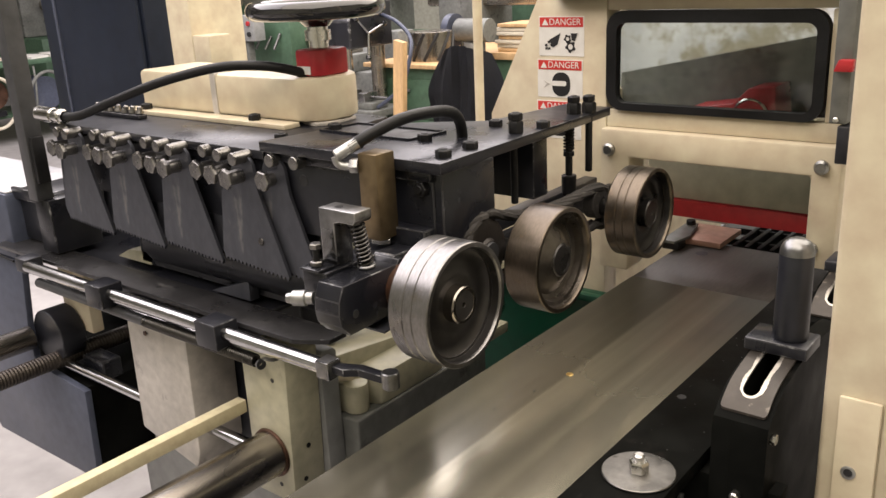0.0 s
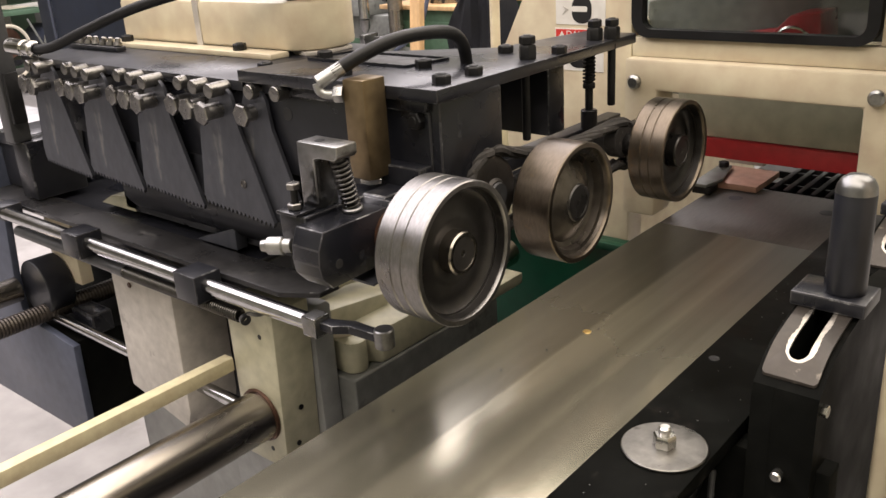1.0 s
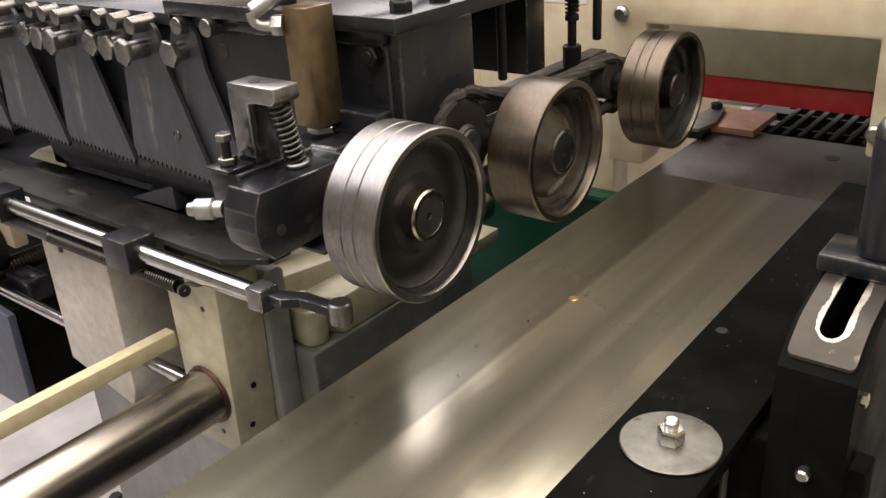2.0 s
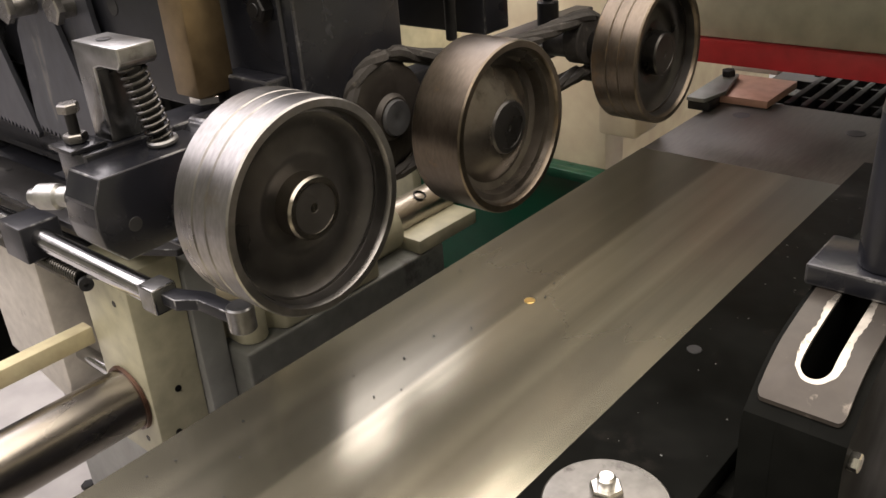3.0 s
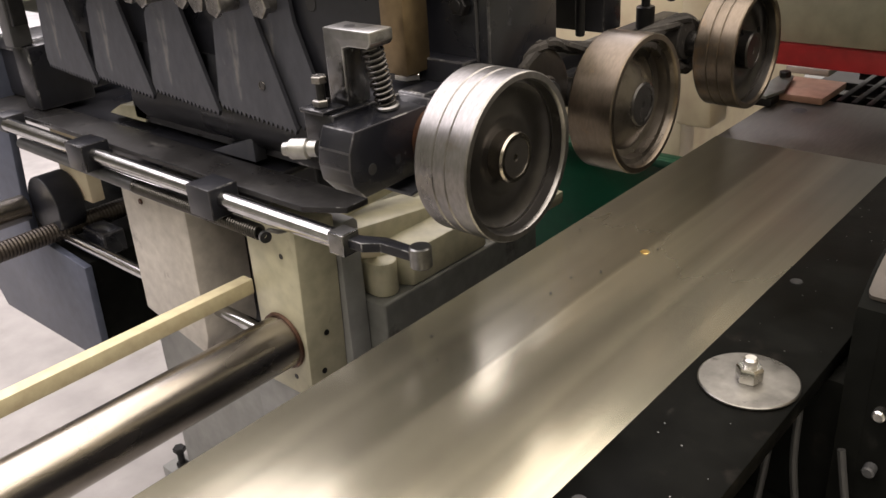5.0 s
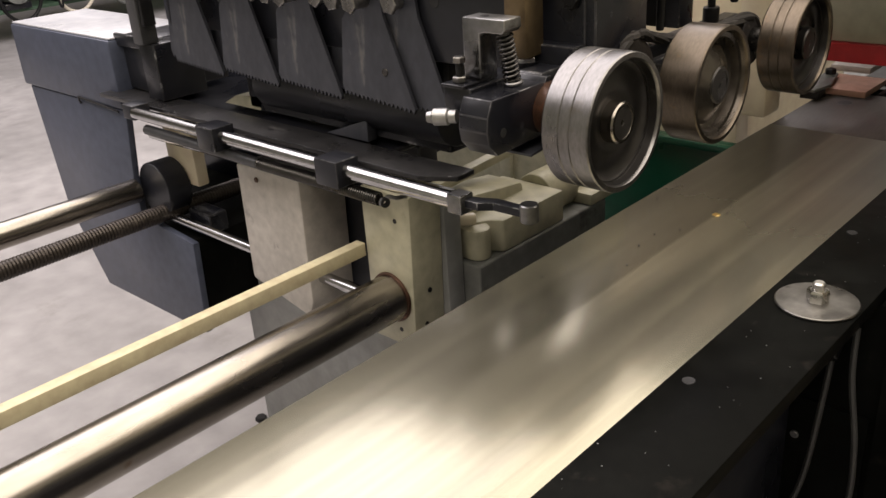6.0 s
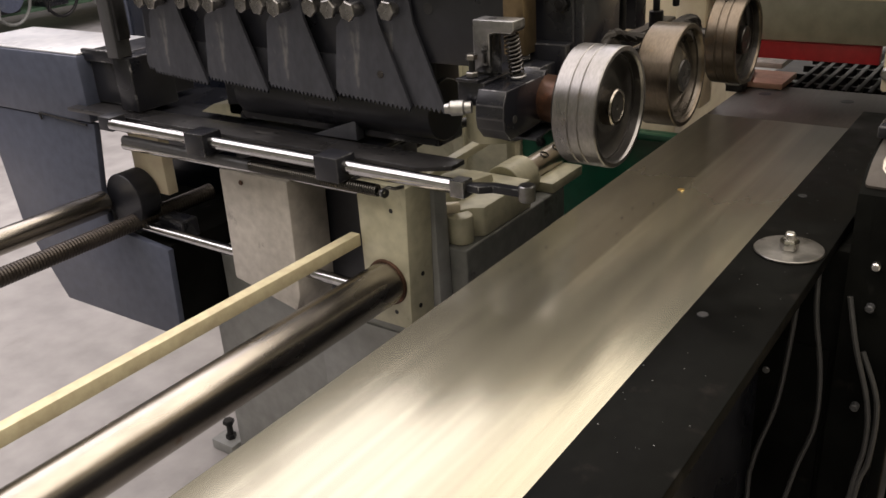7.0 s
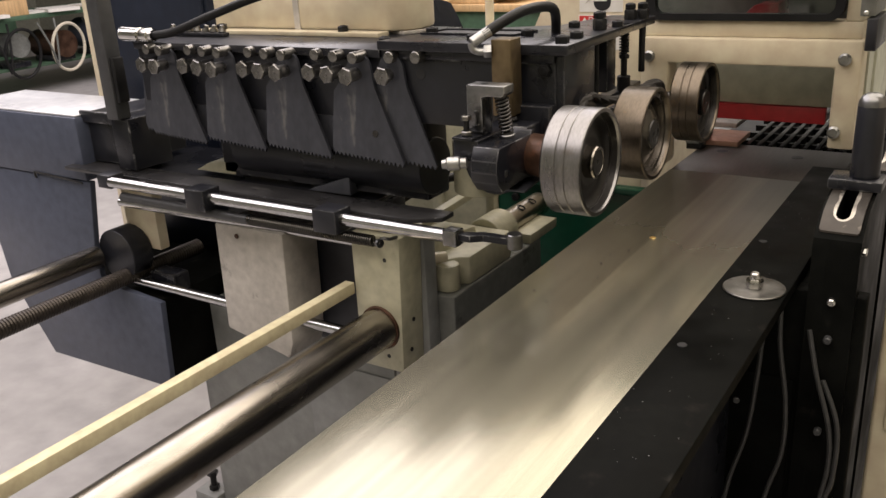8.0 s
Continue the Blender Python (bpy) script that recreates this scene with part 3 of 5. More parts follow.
part("ferrule", rod((-0.7005, 0.748, 1.243), (-0.683, 0.772, 1.258), 0.0080), DULLZINC, manifold, "crimped zinc ferrule")
hose_nut = finish(hexagon(0.017, 0.011), "hose_nut", DULLZINC)
piece("hose_nut", hose_nut, aim((-0.677, 0.764, 1.231), (-1, -0.5, 0)), manifold)
part("hose", tube([(-0.690, 0.762, 1.252), (-0.672, 0.79, 1.268), (-0.660, 0.83, 1.279), (-0.655, 0.88, 1.280), (-0.660, 0.93, 1.272), (-0.672, 0.965, 1.250), (-0.680, 0.98, 1.21)], 0.0078, seg=16), RUBBER, manifold, "black rubber hose")

oil_hose = thing("oil_hose", (-1.40, 0.80, 1.25), "thick black rubber hose with a steel coupling", "hose")
part("coupling", lathe([(0, 0.010), (0.0, 0.0135), (0.05, 0.0135), (0.052, 0.011), (0.06, 0.0135), (0.078, 0.0135), (0.080, 0.011), (0.09, 0.011)], (-1.52, 0.80, 1.237), (-1.42, 0.80, 1.235)), ZINC, oil_hose, "steel hose coupling")
part("hose", tube([(-1.435, 0.80, 1.2355), (-1.38, 0.803, 1.242), (-1.30, 0.82, 1.268), (-1.20, 0.85, 1.300), (-1.10, 0.89, 1.322), (-1.04, 0.93, 1.322), (-1.01, 0.97, 1.311), (-1.005, 1.00, 1.298)], 0.0078, seg=16), RUBBER, oil_hose, "black rubber hose")

strip = thing("valve_strip", (-1.42, 0.88, 1.2217), "dark strip of small oil valves with steel caps", "valve strip")
part("strip_bar", box(-1.50, -1.34, 0.888, 0.906, 1.2219, 1.230, 0.002), BLACK, strip)
cap = finish(lathe([(0, 0.0075), (0.006, 0.0075), (0.006, 0.005), (0.012, 0.005), (0.014, 0.003), (0.014, 0)], (0, 0, 0), (0, 0, 1), seg=14), "valve_cap", BOLT)
for k in range(7):
    piece("valve_cap", cap, pose(-1.488 + 0.023 * k, 0.897, 1.2302, 14 * ((k * 3) % 3 - 1), 10 * ((k * 2) % 3 - 1), 0), strip)

# ---- roller arm with spring bracket ----
arm = thing("roller_arm", (-0.63, 0.70, 1.06), "blackened steel roller arm with a spring bracket", "machine arm")
part("arm_nose", prism([(0.657, 1.0595), (0.6440, 1.074), (0.6415, 1.088), (0.6430, 1.104), (0.651, 1.1215), (0.742, 1.1215), (0.742, 1.062)], "x", -0.646, -0.606, 0.0011), BLACK, arm, "black cheek with rubbed bright edges")
# No bore here: a thin black disc paints the hole's shade.
part("nose_hole", lathe([(0.0, 0.0052), (0.0004, 0.005), (0.0004, 0)], (-0.606, 0.668, 1.083), (0, 0.668, 1.083), seg=16), INK, arm)
part("drip_plate", prism([(0.705, 1.046), (0.705, 1.049), (0.775, 1.056), (0.775, 1.053)], "x", -0.655, -0.598, 0.0005), BLADE, arm, "thin steel drip plate")
part("drip_hanger", box(-0.652, -0.640, 0.735, 0.748, 1.0545, 1.066, 0.001), BLACK, arm)
part("arm_bar", prism([(0.7425, 1.066), (0.7425, 1.118), (0.752, 1.128), (0.90, 1.128), (0.90, 1.085), (0.80, 1.062)], "x", -0.650, -0.616, 0.002), BLACK, arm)
part("arm_seat", box(-0.686, -0.6465, 0.664, 0.80, 1.095, 1.1255, 0.0015), BLACK, arm)
part("screw_pad", box(-0.684, -0.652, 0.658, 0.686, 1.126, 1.1295, 0.0008), BLACK, arm)
part("arm_cheek", prism([(0.7435, 1.058), (0.7435, 1.118), (0.749, 1.1255), (0.757, 1.1255), (0.752, 1.116), (0.752, 1.066), (0.762, 1.054)], "x", -0.6455, -0.6075, 0.001), BLACK, arm)
part("bracket", prism([(-0.677, 1.126), (-0.653, 1.126), (-0.653, 1.179), (-0.646, 1.181), (-0.622, 1.181), (-0.618, 1.185), (-0.618, 1.196), (-0.677, 1.196)], "y", 0.690, 0.719, 0.0014), IRON, arm, "grey steel bracket")
part("bracket_screw", lathe([(0.0004, 0.0055), (0.0006, 0.0045), (0.0002, 0)], (-0.655, 0.703, 1.1962), (-0.655, 0.703, 2), seg=14), BLACKBOLT, arm)
part("spring", coil((-0.628, 0.714, 1.1245), (-0.631, 0.705, 1.1805), 0.0088, 0.0013, 11), SPRINGSTEEL, arm, "steel compression spring")
part("spring_seat", rod((-0.628, 0.7145, 1.1225), (-0.628, 0.714, 1.127), 0.0112, seg=20), IRON, arm)
part("spring_pin", rod((-0.628, 0.714, 1.124), (-0.630, 0.705, 1.186), 0.0055, seg=14), BLACKBOLT, arm)
part("stop_screw", rod((-0.668, 0.672, 1.128), (-0.668, 0.672, 1.156), 0.0042, seg=14), BLACKBOLT, arm)
piece("stop_nut", finish(hexagon(0.0145, 0.006), "stop_nut", BOLT), pose(-0.668, 0.672, 1.1305), arm)
piece("stop_head", finish(hexagon(0.0135, 0.0065), "stop_head", BOLT), pose(-0.668, 0.672, 1.1515, 0, 0, 20), arm)
part("grease_nipple", lathe([(0, 0), (0, 0.006), (0.006, 0.007), (0.008, 0.0095), (0.024, 0.0095), (0.026, 0.0075), (0.034, 0.0075), (0.036, 0)], (-0.690, 0.640, 1.095), (-0.640, 0.662, 1.098), seg=20), DULLZINC, arm, "zinc grease nipple")
piece("side_screw", black_head, aim((-0.6155, 0.760, 1.100), (1, 0, 0)), arm)
part("boss", rod((-0.6155, 0.752, 1.090), (-0.5635, 0.742, 1.090), 0.030), RUST, arm, "rust-brown boss")

# ---- belt drive ----
drive = thing("belt_drive", (-0.6, 1.0, 1.08), "frayed grey belt running round a pulley behind the rollers", "belt drive")
part("pulley", lathe([(0, 0), (0, 0.038), (0.004, 0.045), (0.018, 0.045), (0.022, 0.038), (0.022, 0.020), (0.026, 0.017), (0.026, 0)], (-0.606, 0.900, 1.094), (-0.580, 0.900, 1.094)), PULLEY, drive, "worn belt-wrapped pulley")
part("pulley_cap", lathe([(0, 0.0155), (0.003, 0.0145), (0.003, 0.004), (0.001, 0)], (-0.5795, 0.900, 1.094), (-0.56, 0.900, 1.094)), UPRIGHT, drive)
part("far_pulley", rod((-0.602, 1.205, 1.090), (-0.582, 1.205, 1.090), 0.026), BELT, drive)


belt_path = [(0.900 + 0.051 * math.cos(radians(a)), 1.094 + 0.051 * math.sin(radians(a))) for a in range(95, 280, 12)]
belt_path += [(0.925 + 0.275 * i / 18, 1.045 + 0.010 * i / 18) for i in range(19)]
belt_path += [(1.205 + 0.034 * math.cos(radians(a)), 1.080 + 0.034 * math.sin(radians(a))) for a in range(-70, 95, 20)]
belt_path += [(1.19 - 0.275 * i / 18, 1.114 - 0.004 * math.sin(math.pi * i / 18) + 0.030 * (i / 18) ** 3) for i in range(19)]
for k in range(5):
    line = [(-0.592 + 0.0075 * math.cos(0.55 * i + 1.257 * k) + random.uniform(-0.001, 0.001), y + random.uniform(-0.0012, 0.0012), z + 0.0028 * math.sin(0.55 * i + 1.257 * k)) for i, (y, z) in enumerate(belt_path)]
    part("belt_strand", tube(line, 0.0048, seg=6, closed=True, smooth=2), BELT, drive, "frayed grey fabric strand")
part("carrier_bar", box(-0.700, -0.674, 0.98, 1.36, 1.068, 1.088, 0.002), BLACK, drive, "black carrier bar")
part("carrier_bar", box(-0.652, -0.640, 0.98, 1.36, 1.060, 1.080, 0.002), BLACK, drive, "black carrier bar")
part("carrier_tie", box(-0.673, -0.653, 1.215, 1.29, 1.066, 1.080, 0.001), BLACK, drive)
part("adjuster_foot", rod((-0.669, 1.253, 1.0805), (-0.669, 1.253, 1.116), 0.0125, seg=24), BLACKBOLT, drive)
part("adjuster_nut", rod((-0.669, 1.253, 1.148), (-0.669, 1.253, 1.156), 0.0105, seg=6), BLACKBOLT, drive)
part("adjuster_rod", rod((-0.669, 1.253, 1.10), (-0.669, 1.253, 1.2045), 0.006), BLACKBOLT, drive)
part("adjuster_spring", coil((-0.669, 1.253, 1.158), (-0.669, 1.253, 1.2045), 0.0082, 0.0016, 9), BLACKBOLT, drive)

# ---- pusher rod ----
pusher = thing("pusher_rod", (-1.0, 0.735, 0.9), "polished push rod drawn back in two black bearing blocks", "push rod")
part("push_shaft", rod((-1.565, 0.742, 0.948), (-0.755, 0.742, 0.948), 0.0115), CHROME, pusher, "polished steel rod")
for bx in (-1.325, -1.012):
    part("bearing_block", box(bx, bx + 0.050, 0.721, 0.765, 0.925, 0.966, 0.002), BLACK, pusher)
part("end_block", box(-0.757, -0.732, 0.730, 0.755, 0.935, 0.961, 0.002), IRON, pusher)
part("finger", prism([(-0.735, 0.738), (-0.712, 0.738), (-0.695, 0.750), (-0.655, 0.752), (-0.655, 0.766), (-0.700, 0.766), (-0.722, 0.756), (-0.735, 0.752)], "z", 0.944, 0.955, 0.001), BLACK, pusher, "dark steel finger")
part("finger_roller", rod((-0.645, 0.759, 0.938), (-0.645, 0.759, 0.962), 0.012), IRON, pusher, "small steel cam roller")
part("guide_plate", prism([(-1.76, 0.772), (-0.85, 0.772), (-0.80, 0.80), (-0.80, 0.835), (-1.76, 0.835)], "z", 0.946, 0.954, 0.001), GUIDE, pusher, "dark worn guide plate")
part("return_spring", coil((-1.19, 0.748, 0.915), (-0.905, 0.748, 0.915), 0.0085, 0.0018, 62, 6), SPRINGSTEEL, pusher, "dark return spring")
part("spring_tube", rod((-1.545, 0.748, 0.917), (-1.19, 0.748, 0.915), 0.0095, seg=20), UPRIGHT, pusher, "smooth dark tube")
part("rod_bracket", box(-1.60, -1.560, 0.735, 0.771, 0.934, 0.962, 0.002), BLACK, pusher)
part("spring_hook", tube([(-0.895, 0.748, 0.917), (-0.885, 0.748, 0.923), (-0.878, 0.756, 0.920), (-0.878, 0.775, 0.917)], 0.003, seg=8), IRON, pusher)
part("spring_core", rod((-1.20, 0.748, 0.915), (-0.91, 0.748, 0.915), 0.0055, seg=12), BLACKBOLT, pusher)
part("spring_eye", lathe([(0, 0.003), (0, 0.0075), (0.006, 0.0075), (0.006, 0.003)], (-0.893, 0.744, 0.915), (-0.887, 0.742, 0.915), seg=18), IRON, pusher)

# ---- posts, shafts below ----
post = thing("guide_post", (-0.92, 0.80, 0.67), "cream guide post holding a thick round steel shaft", "machine post")
part("post_body", prism([(-0.975, 0.66), (-0.882, 0.66), (-0.872, 0.915), (-0.975, 0.915)], "y", 0.772, 0.838, 0.003), CREAM_OLD, post)
part("side_cheek", prism([(0.8385, 0.66), (0.8385, 0.892), (0.846, 0.900), (0.868, 0.900), (0.875, 0.893), (0.875, 0.66)], "x", -0.925, -0.868, 0.003), BASEGREY, post)
# Body is given a darker grey than its top to imitate shaded sides.
part("casting", box(-0.97, -0.835, 0.876, 1.225, 0.60, 0.7745, 0.004, seg=3), GREYCAST, post, "casting body with its shade put into a grey colour")
part("casting_top", prism([(-0.97, 0.876), (-0.89, 0.876), (-0.858, 0.93), (-0.838, 0.94), (-0.838, 1.10), (-0.97, 1.10)], "z", 0.775, 0.830, 0.004), CREAM_OLD, post, "cream casting top")
part("casting_lip", prism([(0.876, 0.798), (0.876, 0.862), (0.90, 0.866), (1.06, 0.845), (1.075, 0.798)], "x", -0.97, -0.895, 0.005), CREAM_OLD, post)
part("casting_lug", prism(arc(-0.862, 0.905, 0.020, -100, 80, 10) + [(-0.865, 0.935), (-0.885, 0.935), (-0.885, 0.886)], "z", 0.775, 0.826, 0.004), CREAM_OLD, post, "rounded cast lug")
part("drain_plug", rod((-0.885, 0.862, 0.846), (-0.868, 0.905, 0.838), 0.010, seg=20), CREAM, post, "glossy cream plug")
part("casting_rail", box(-0.880, -0.834, 1.176, 1.30, 0.775, 0.7955, 0.002), CREAM_OLD, post, "pale rail beside the bored shaft")
part("oil_pan", box(-0.80, -0.66, 0.90, 1.36, 0.60, 0.66, 0.004), BLACK, post)
for hy in (1.24, 1.29):
    part("cross_hole", lathe([(0.0012, 0.010), (0.0016, 0.008), (-0.003, 0.0075), (-0.003, 0)], (-0.888, hy, 0.8285), (-0.87, hy, 0.87), seg=16), BLACKBOLT, post)
part("bearing", rod((-0.90, 1.10, 0.805), (-0.90, 1.175, 0.805), 0.040), CREAM_OLD, post, "cream bearing collar")
part("bored_shaft", rod((-0.90, 1.175, 0.805), (-0.90, 1.35, 0.805), 0.026), GREYSHAFT, post, "steel shaft with cross holes")
for py, pz in ((0.79, 0.754), (0.778, 0.700)):
    part("hole", lathe([(0.0, 0.0042), (0.0012, 0.004), (0.0012, 0)], (-0.8765, py + 0.015, pz), (0, py + 0.015, pz), seg=14), BLACKBOLT, post)

# Post holes are thin black discs that imitate their shaded depth.
for hx, hz in ((-0.905, 0.872), (-0.912, 0.688)):
    part("front_hole", lathe([(0.0, 0.0040), (0.0004, 0.0038), (0.0004, 0)], (hx, 0.772, hz), (hx, 0, hz), seg=14), INK, post)
part("guide_shaft", rod((-0.925, -0.9, 0.742), (-0.925, 0.7715, 0.742), 0.037, seg=48), GREYSHAFT, post, "thick ground steel guide shaft")
part("shaft_collar", lathe([(0, 0.0372), (0, 0.040), (0.004, 0.041), (0.004, 0.0372)], (-0.925, 0.7665, 0.742), (-0.925, 2, 0.742), seg=48), RUST, post)
part("square_bar", box(-0.995, -0.975, -0.9, 0.7715, 0.798, 0.820, 0.002), STICKW, post, "thin square cream painted bar")
column = thing("grey_column", (-1.44, 0.85, 0.6), "worn grey-beige bearing column with cross rods", "machine post")
part("column_body", prism([(-1.350, 0.640), (-1.185, 0.605), (-1.172, 0.640), (-1.165, 0.872), (-1.345, 0.872)], "y", 0.80, 0.90, 0.005), GREYBEIGE, column)
part("column_screw", rod((-1.285, 0.7965, 0.852), (-1.285, 0.7995, 0.852), 0.005, seg=10), RUST, column)
part("upper_rod", rod((-1.62, 0.795, 0.884), (-0.976, 0.83, 0.872), 0.010), CHROME, column, "polished cross rod")
part("lower_rod", rod((-1.75, 0.83, 0.68), (-0.976, 0.83, 0.68), 0.011), CHROME, column, "polished cross rod")
solid("side_shaft", rod((-1.745, -0.9, 0.735), (-1.745, 0.7995, 0.735), 0.026), GREYSHAFT, "ground steel side shaft", "shaft")
solid("lead_screw", lathe([(0, 0)] + [(0.0035 * k, 0.0193 if k % 2 else 0.0182) for k in range(552)] + [(1.93, 0)], (-1.675, -0.9, 0.694), (-1.675, 0.86, 0.694), seg=20), LEADSCREW, "dark brown threaded lead screw", "screw")

# ---- left cabinet ----
cabinet = thing("chute_cabinet", (-1.9, 1.0, 0.44), "blue-grey sheet metal chute with an open dark side", "cabinet")
part("lower_shell", prism([(-2.17, 0.914), (-1.722, 0.914), (-1.752, 0.760), (-1.752, 0.685), (-1.700, 0.668), (-1.556, 0.655), (-1.571, 0.44), (-2.007, 0.432), (-2.13, 0.615)], "y", 0.80, 0.815, 0.002), BLUEGREY, cabinet)
part("lid", box(-2.19, -1.725, 0.795, 0.99, 0.916, 1.058, 0.006), BLUEGREY, cabinet, "cabinet lid")
# Pale sheet carries the lid's bright grazing reflection in its colour.
part("lid_top", box(-2.185, -1.728, 0.80, 0.985, 1.0585, 1.062, 0.001), LID_REFLECTION, cabinet, "lid top painted pale for its grazing reflection")
part("lid_end", box(-1.7245, -1.612, 0.825, 0.99, 0.957, 1.066, 0.004), BLACK, cabinet)
part("lid_lip", box(-1.735, -1.612, 0.815, 0.8245, 1.045, 1.070, 0.003), BLACK, cabinet)
part("seam_hook", tube([(-1.915, 0.797, 0.905), (-1.912, 0.794, 0.918), (-1.895, 0.794, 0.920), (-1.74, 0.794, 0.912)], 0.0025, seg=6), INK, cabinet)
apron = thing("rear_apron", (-1.3, 1.5, 0.6), "dirty cream machine wall behind the guide post", "machine wall")
part("apron_wall", box(-1.60, -1.035, 1.38, 1.60, 0.6005, 1.10, 0.006), CREAM_OLD, apron)
part("apron_rib", box(-1.20, -1.17, 1.365, 1.3795, 0.62, 1.08, 0.004), CREAM_OLD, apron)
base = thing("grey_pedestal", (-1.14, 1.5, 0), "light grey painted machine base with a cover plate", "machine base")
part("base_body", box(-1.64, -1.04, 0.95, 1.62, 0.0, 0.60, 0.01), BASEGREY, base)
part("base_wing", box(-1.039, -0.64, 0.95, 1.37, 0.0, 0.598, 0.01), BASEGREY, base)
part("cover_plate", box(-1.28, -0.80, 0.944, 0.9495, 0.10, 0.52, 0.002), BASEGREY, base, "screwed cover plate")
for bx in (-1.26, -0.82):
    for bz in (0.12, 0.50):
        part("screw", rod((bx, 0.940, bz), (bx, 0.944, bz), 0.006, seg=12), BLACKBOLT, base)
foot = thing("levelling_foot", (-1.675, 0.955, 0), "levelling bolt on a small grey foot plate", "levelling foot")
part("foot_plate", box(-1.72, -1.6415, 0.925, 0.985, 0.0, 0.03, 0.004), BASEGREY, foot)
part("foot_bolt", rod((-1.675, 0.955, 0.03), (-1.675, 0.955, 0.075), 0.008), BLACKBOLT, foot)
piece("foot_nut", finish(hexagon(0.024, 0.014), "foot_nut", BLACKBOLT), pose(-1.675, 0.955, 0.0305), foot)
piece("foot_head", finish(hexagon(0.026, 0.012), "foot_head", BLACKBOLT), pose(-1.675, 0.955, 0.075), foot)
tray = thing("green_panel_box", (-0.83, 1.5, 0), "dark green sheet metal box below the housing", "machine box")
part("box_shell", box(-1.03, -0.64, 1.392, 1.415, 0.02, 0.850, 0.004), GREEN, tray)
part("top_flange", box(-1.03, -0.64, 1.375, 1.3915, 0.838, 0.852, 0.002), GREEN, tray)
piece("screw", black_head, aim((-0.98, 1.392, 0.80), (0, -1, 0)), tray)
piece("screw", black_head, aim((-0.70, 1.392, 0.80), (0, -1, 0)), tray)

# ---- gear cover with hand wheel ----
cover = thing("gear_cover", (-1.14, 1.03, 1.2217), "cream enamelled gear cover with rounded ends", "machine cover")
part("cover_shell", prism([(-1.44, 0.965), (-1.06, 0.965)] + arc(-1.030, 1.030, 0.072, -65, 90, 10) + [(-1.44, 1.102)], "z", 1.2275, 1.299, 0.008), CREAM, cover)
part("cover_band", prism([(-1.222, 0.9635), (-1.208, 0.9635), (-1.208, 1.10), (-1.222, 1.10)], "z", 1.2295, 1.2998), GREYBEIGE, cover, "faded grey strip")
part("cover_foot", box(-1.46, -1.00, 0.930, 0.964, 1.2217, 1.2295, 0.001), CREAM, cover)
for bx in (-1.40, -1.09):
    piece("bolt", black_head, pose(bx, 0.946, 1.2295), cover)
part("socket_block", prism([(-1.015, 0.985), (-0.975, 0.975), (-0.960, 1.0), (-0.965, 1.06), (-1.015, 1.06)], "z", 1.2217, 1.2272, 0.001), GREYBEIGE, cover)
counter = thing("red_counter", (-0.99, 1.0, 1.306), "red position counter under a black hand wheel", "counter")
part("counter_body", prism([(-1.020, 0.985), (-0.978, 0.985), (-0.968, 1.0), (-0.968, 1.055), (-1.020, 1.055)], "z", 1.2995, 1.342, 0.005), RED, counter)
part("counter_plate", box(-1.016, -0.985, 0.9835, 0.9845, 1.303, 1.316, 0), WHITE, counter, "white number plate")
hand_wheel = thing("hand_wheel", (-0.99, 1.02, 1.352), "glossy black hand wheel on a steel spindle", "hand wheel")
HX, HY = -0.998, 1.020
part("spindle", lathe([(0, 0.016), (0.012, 0.016), (0.012, 0.021), (0.028, 0.021), (0.028, 0.017), (0.05, 0.017)], (HX, HY, 1.3425), (HX, HY, 2), seg=28), ZINC, hand_wheel, "steel spindle")
part("rim", tube([(HX + 0.098 * math.cos(2 * math.pi * i / 32), HY + 0.098 * math.sin(2 * math.pi * i / 32), 1.404) for i in range(32)], 0.0145, seg=20, closed=True, smooth=2), GLOSSBLACK, hand_wheel, "glossy black rim")
part("hub", lathe([(0, 0), (0, 0.020), (0.012, 0.032), (0.022, 0.086)], (HX, HY, 1.376), (HX, HY, 2)), GLOSSBLACK, hand_wheel)

# ---- uprights at the back left ----
upright = thing("grey_upright", (-1.58, 0.80, 1.07), "slim grey steel upright with a riveted hinge", "upright")
part("bar", box(-1.60, -1.565, 0.786, 0.82, 1.065, 1.56, 0.003), UPRIGHT, upright)
part("bar_foot", box(-1.61, -1.555, 0.80, 0.90, 0.956, 1.0645, 0.003), BLACK, upright)
part("hinge", box(-1.5645, -1.553, 0.79, 0.815, 1.10, 1.19, 0.002), BLACKBOLT, upright)
navy = thing("navy_cabinet", (-1.81, 1.3, 0.61), "tall dark navy steel cabinet with a bright edge trim", "cabinet")
part("cabinet_body", box(-2.02, -1.60, 1.10, 1.16, 0.61, 1.535, 0.006), NAVY, navy)
part("cabinet_door", box(-1.93, -1.61, 1.088, 1.0995, 0.70, 1.53, 0.004), NAVY, navy)
part("edge_trim", box(-1.942, -1.932, 1.086, 1.0995, 0.70, 1.53, 0.002), BLUEGREY, navy, "paler edge trim")

# ---- rear housing with window ----
FY = 1.42
rear = thing("rear_housing", (-0.6, 1.6, 0), "cream machine housing with a window and a feed opening", "machine housing")
left_line = [(-0.945, 0.0), (-0.945, 1.176), (-0.835, 1.391), (-0.80, 1.46)]
part("left_wall", prism(left_line + [(-0.690, 1.46), (-0.690, 0.0)], "y", FY, FY + 0.05, 0.003), CREAM, rear)
part("top_wall", box(-0.6885, -0.20, FY, FY + 0.05, 1.372, 1.46, 0.002), CREAM, rear)
part("right_wall", box(-0.314, -0.284, FY, FY + 0.05, 1.2005, 1.371, 0.002), CREAM, rear)
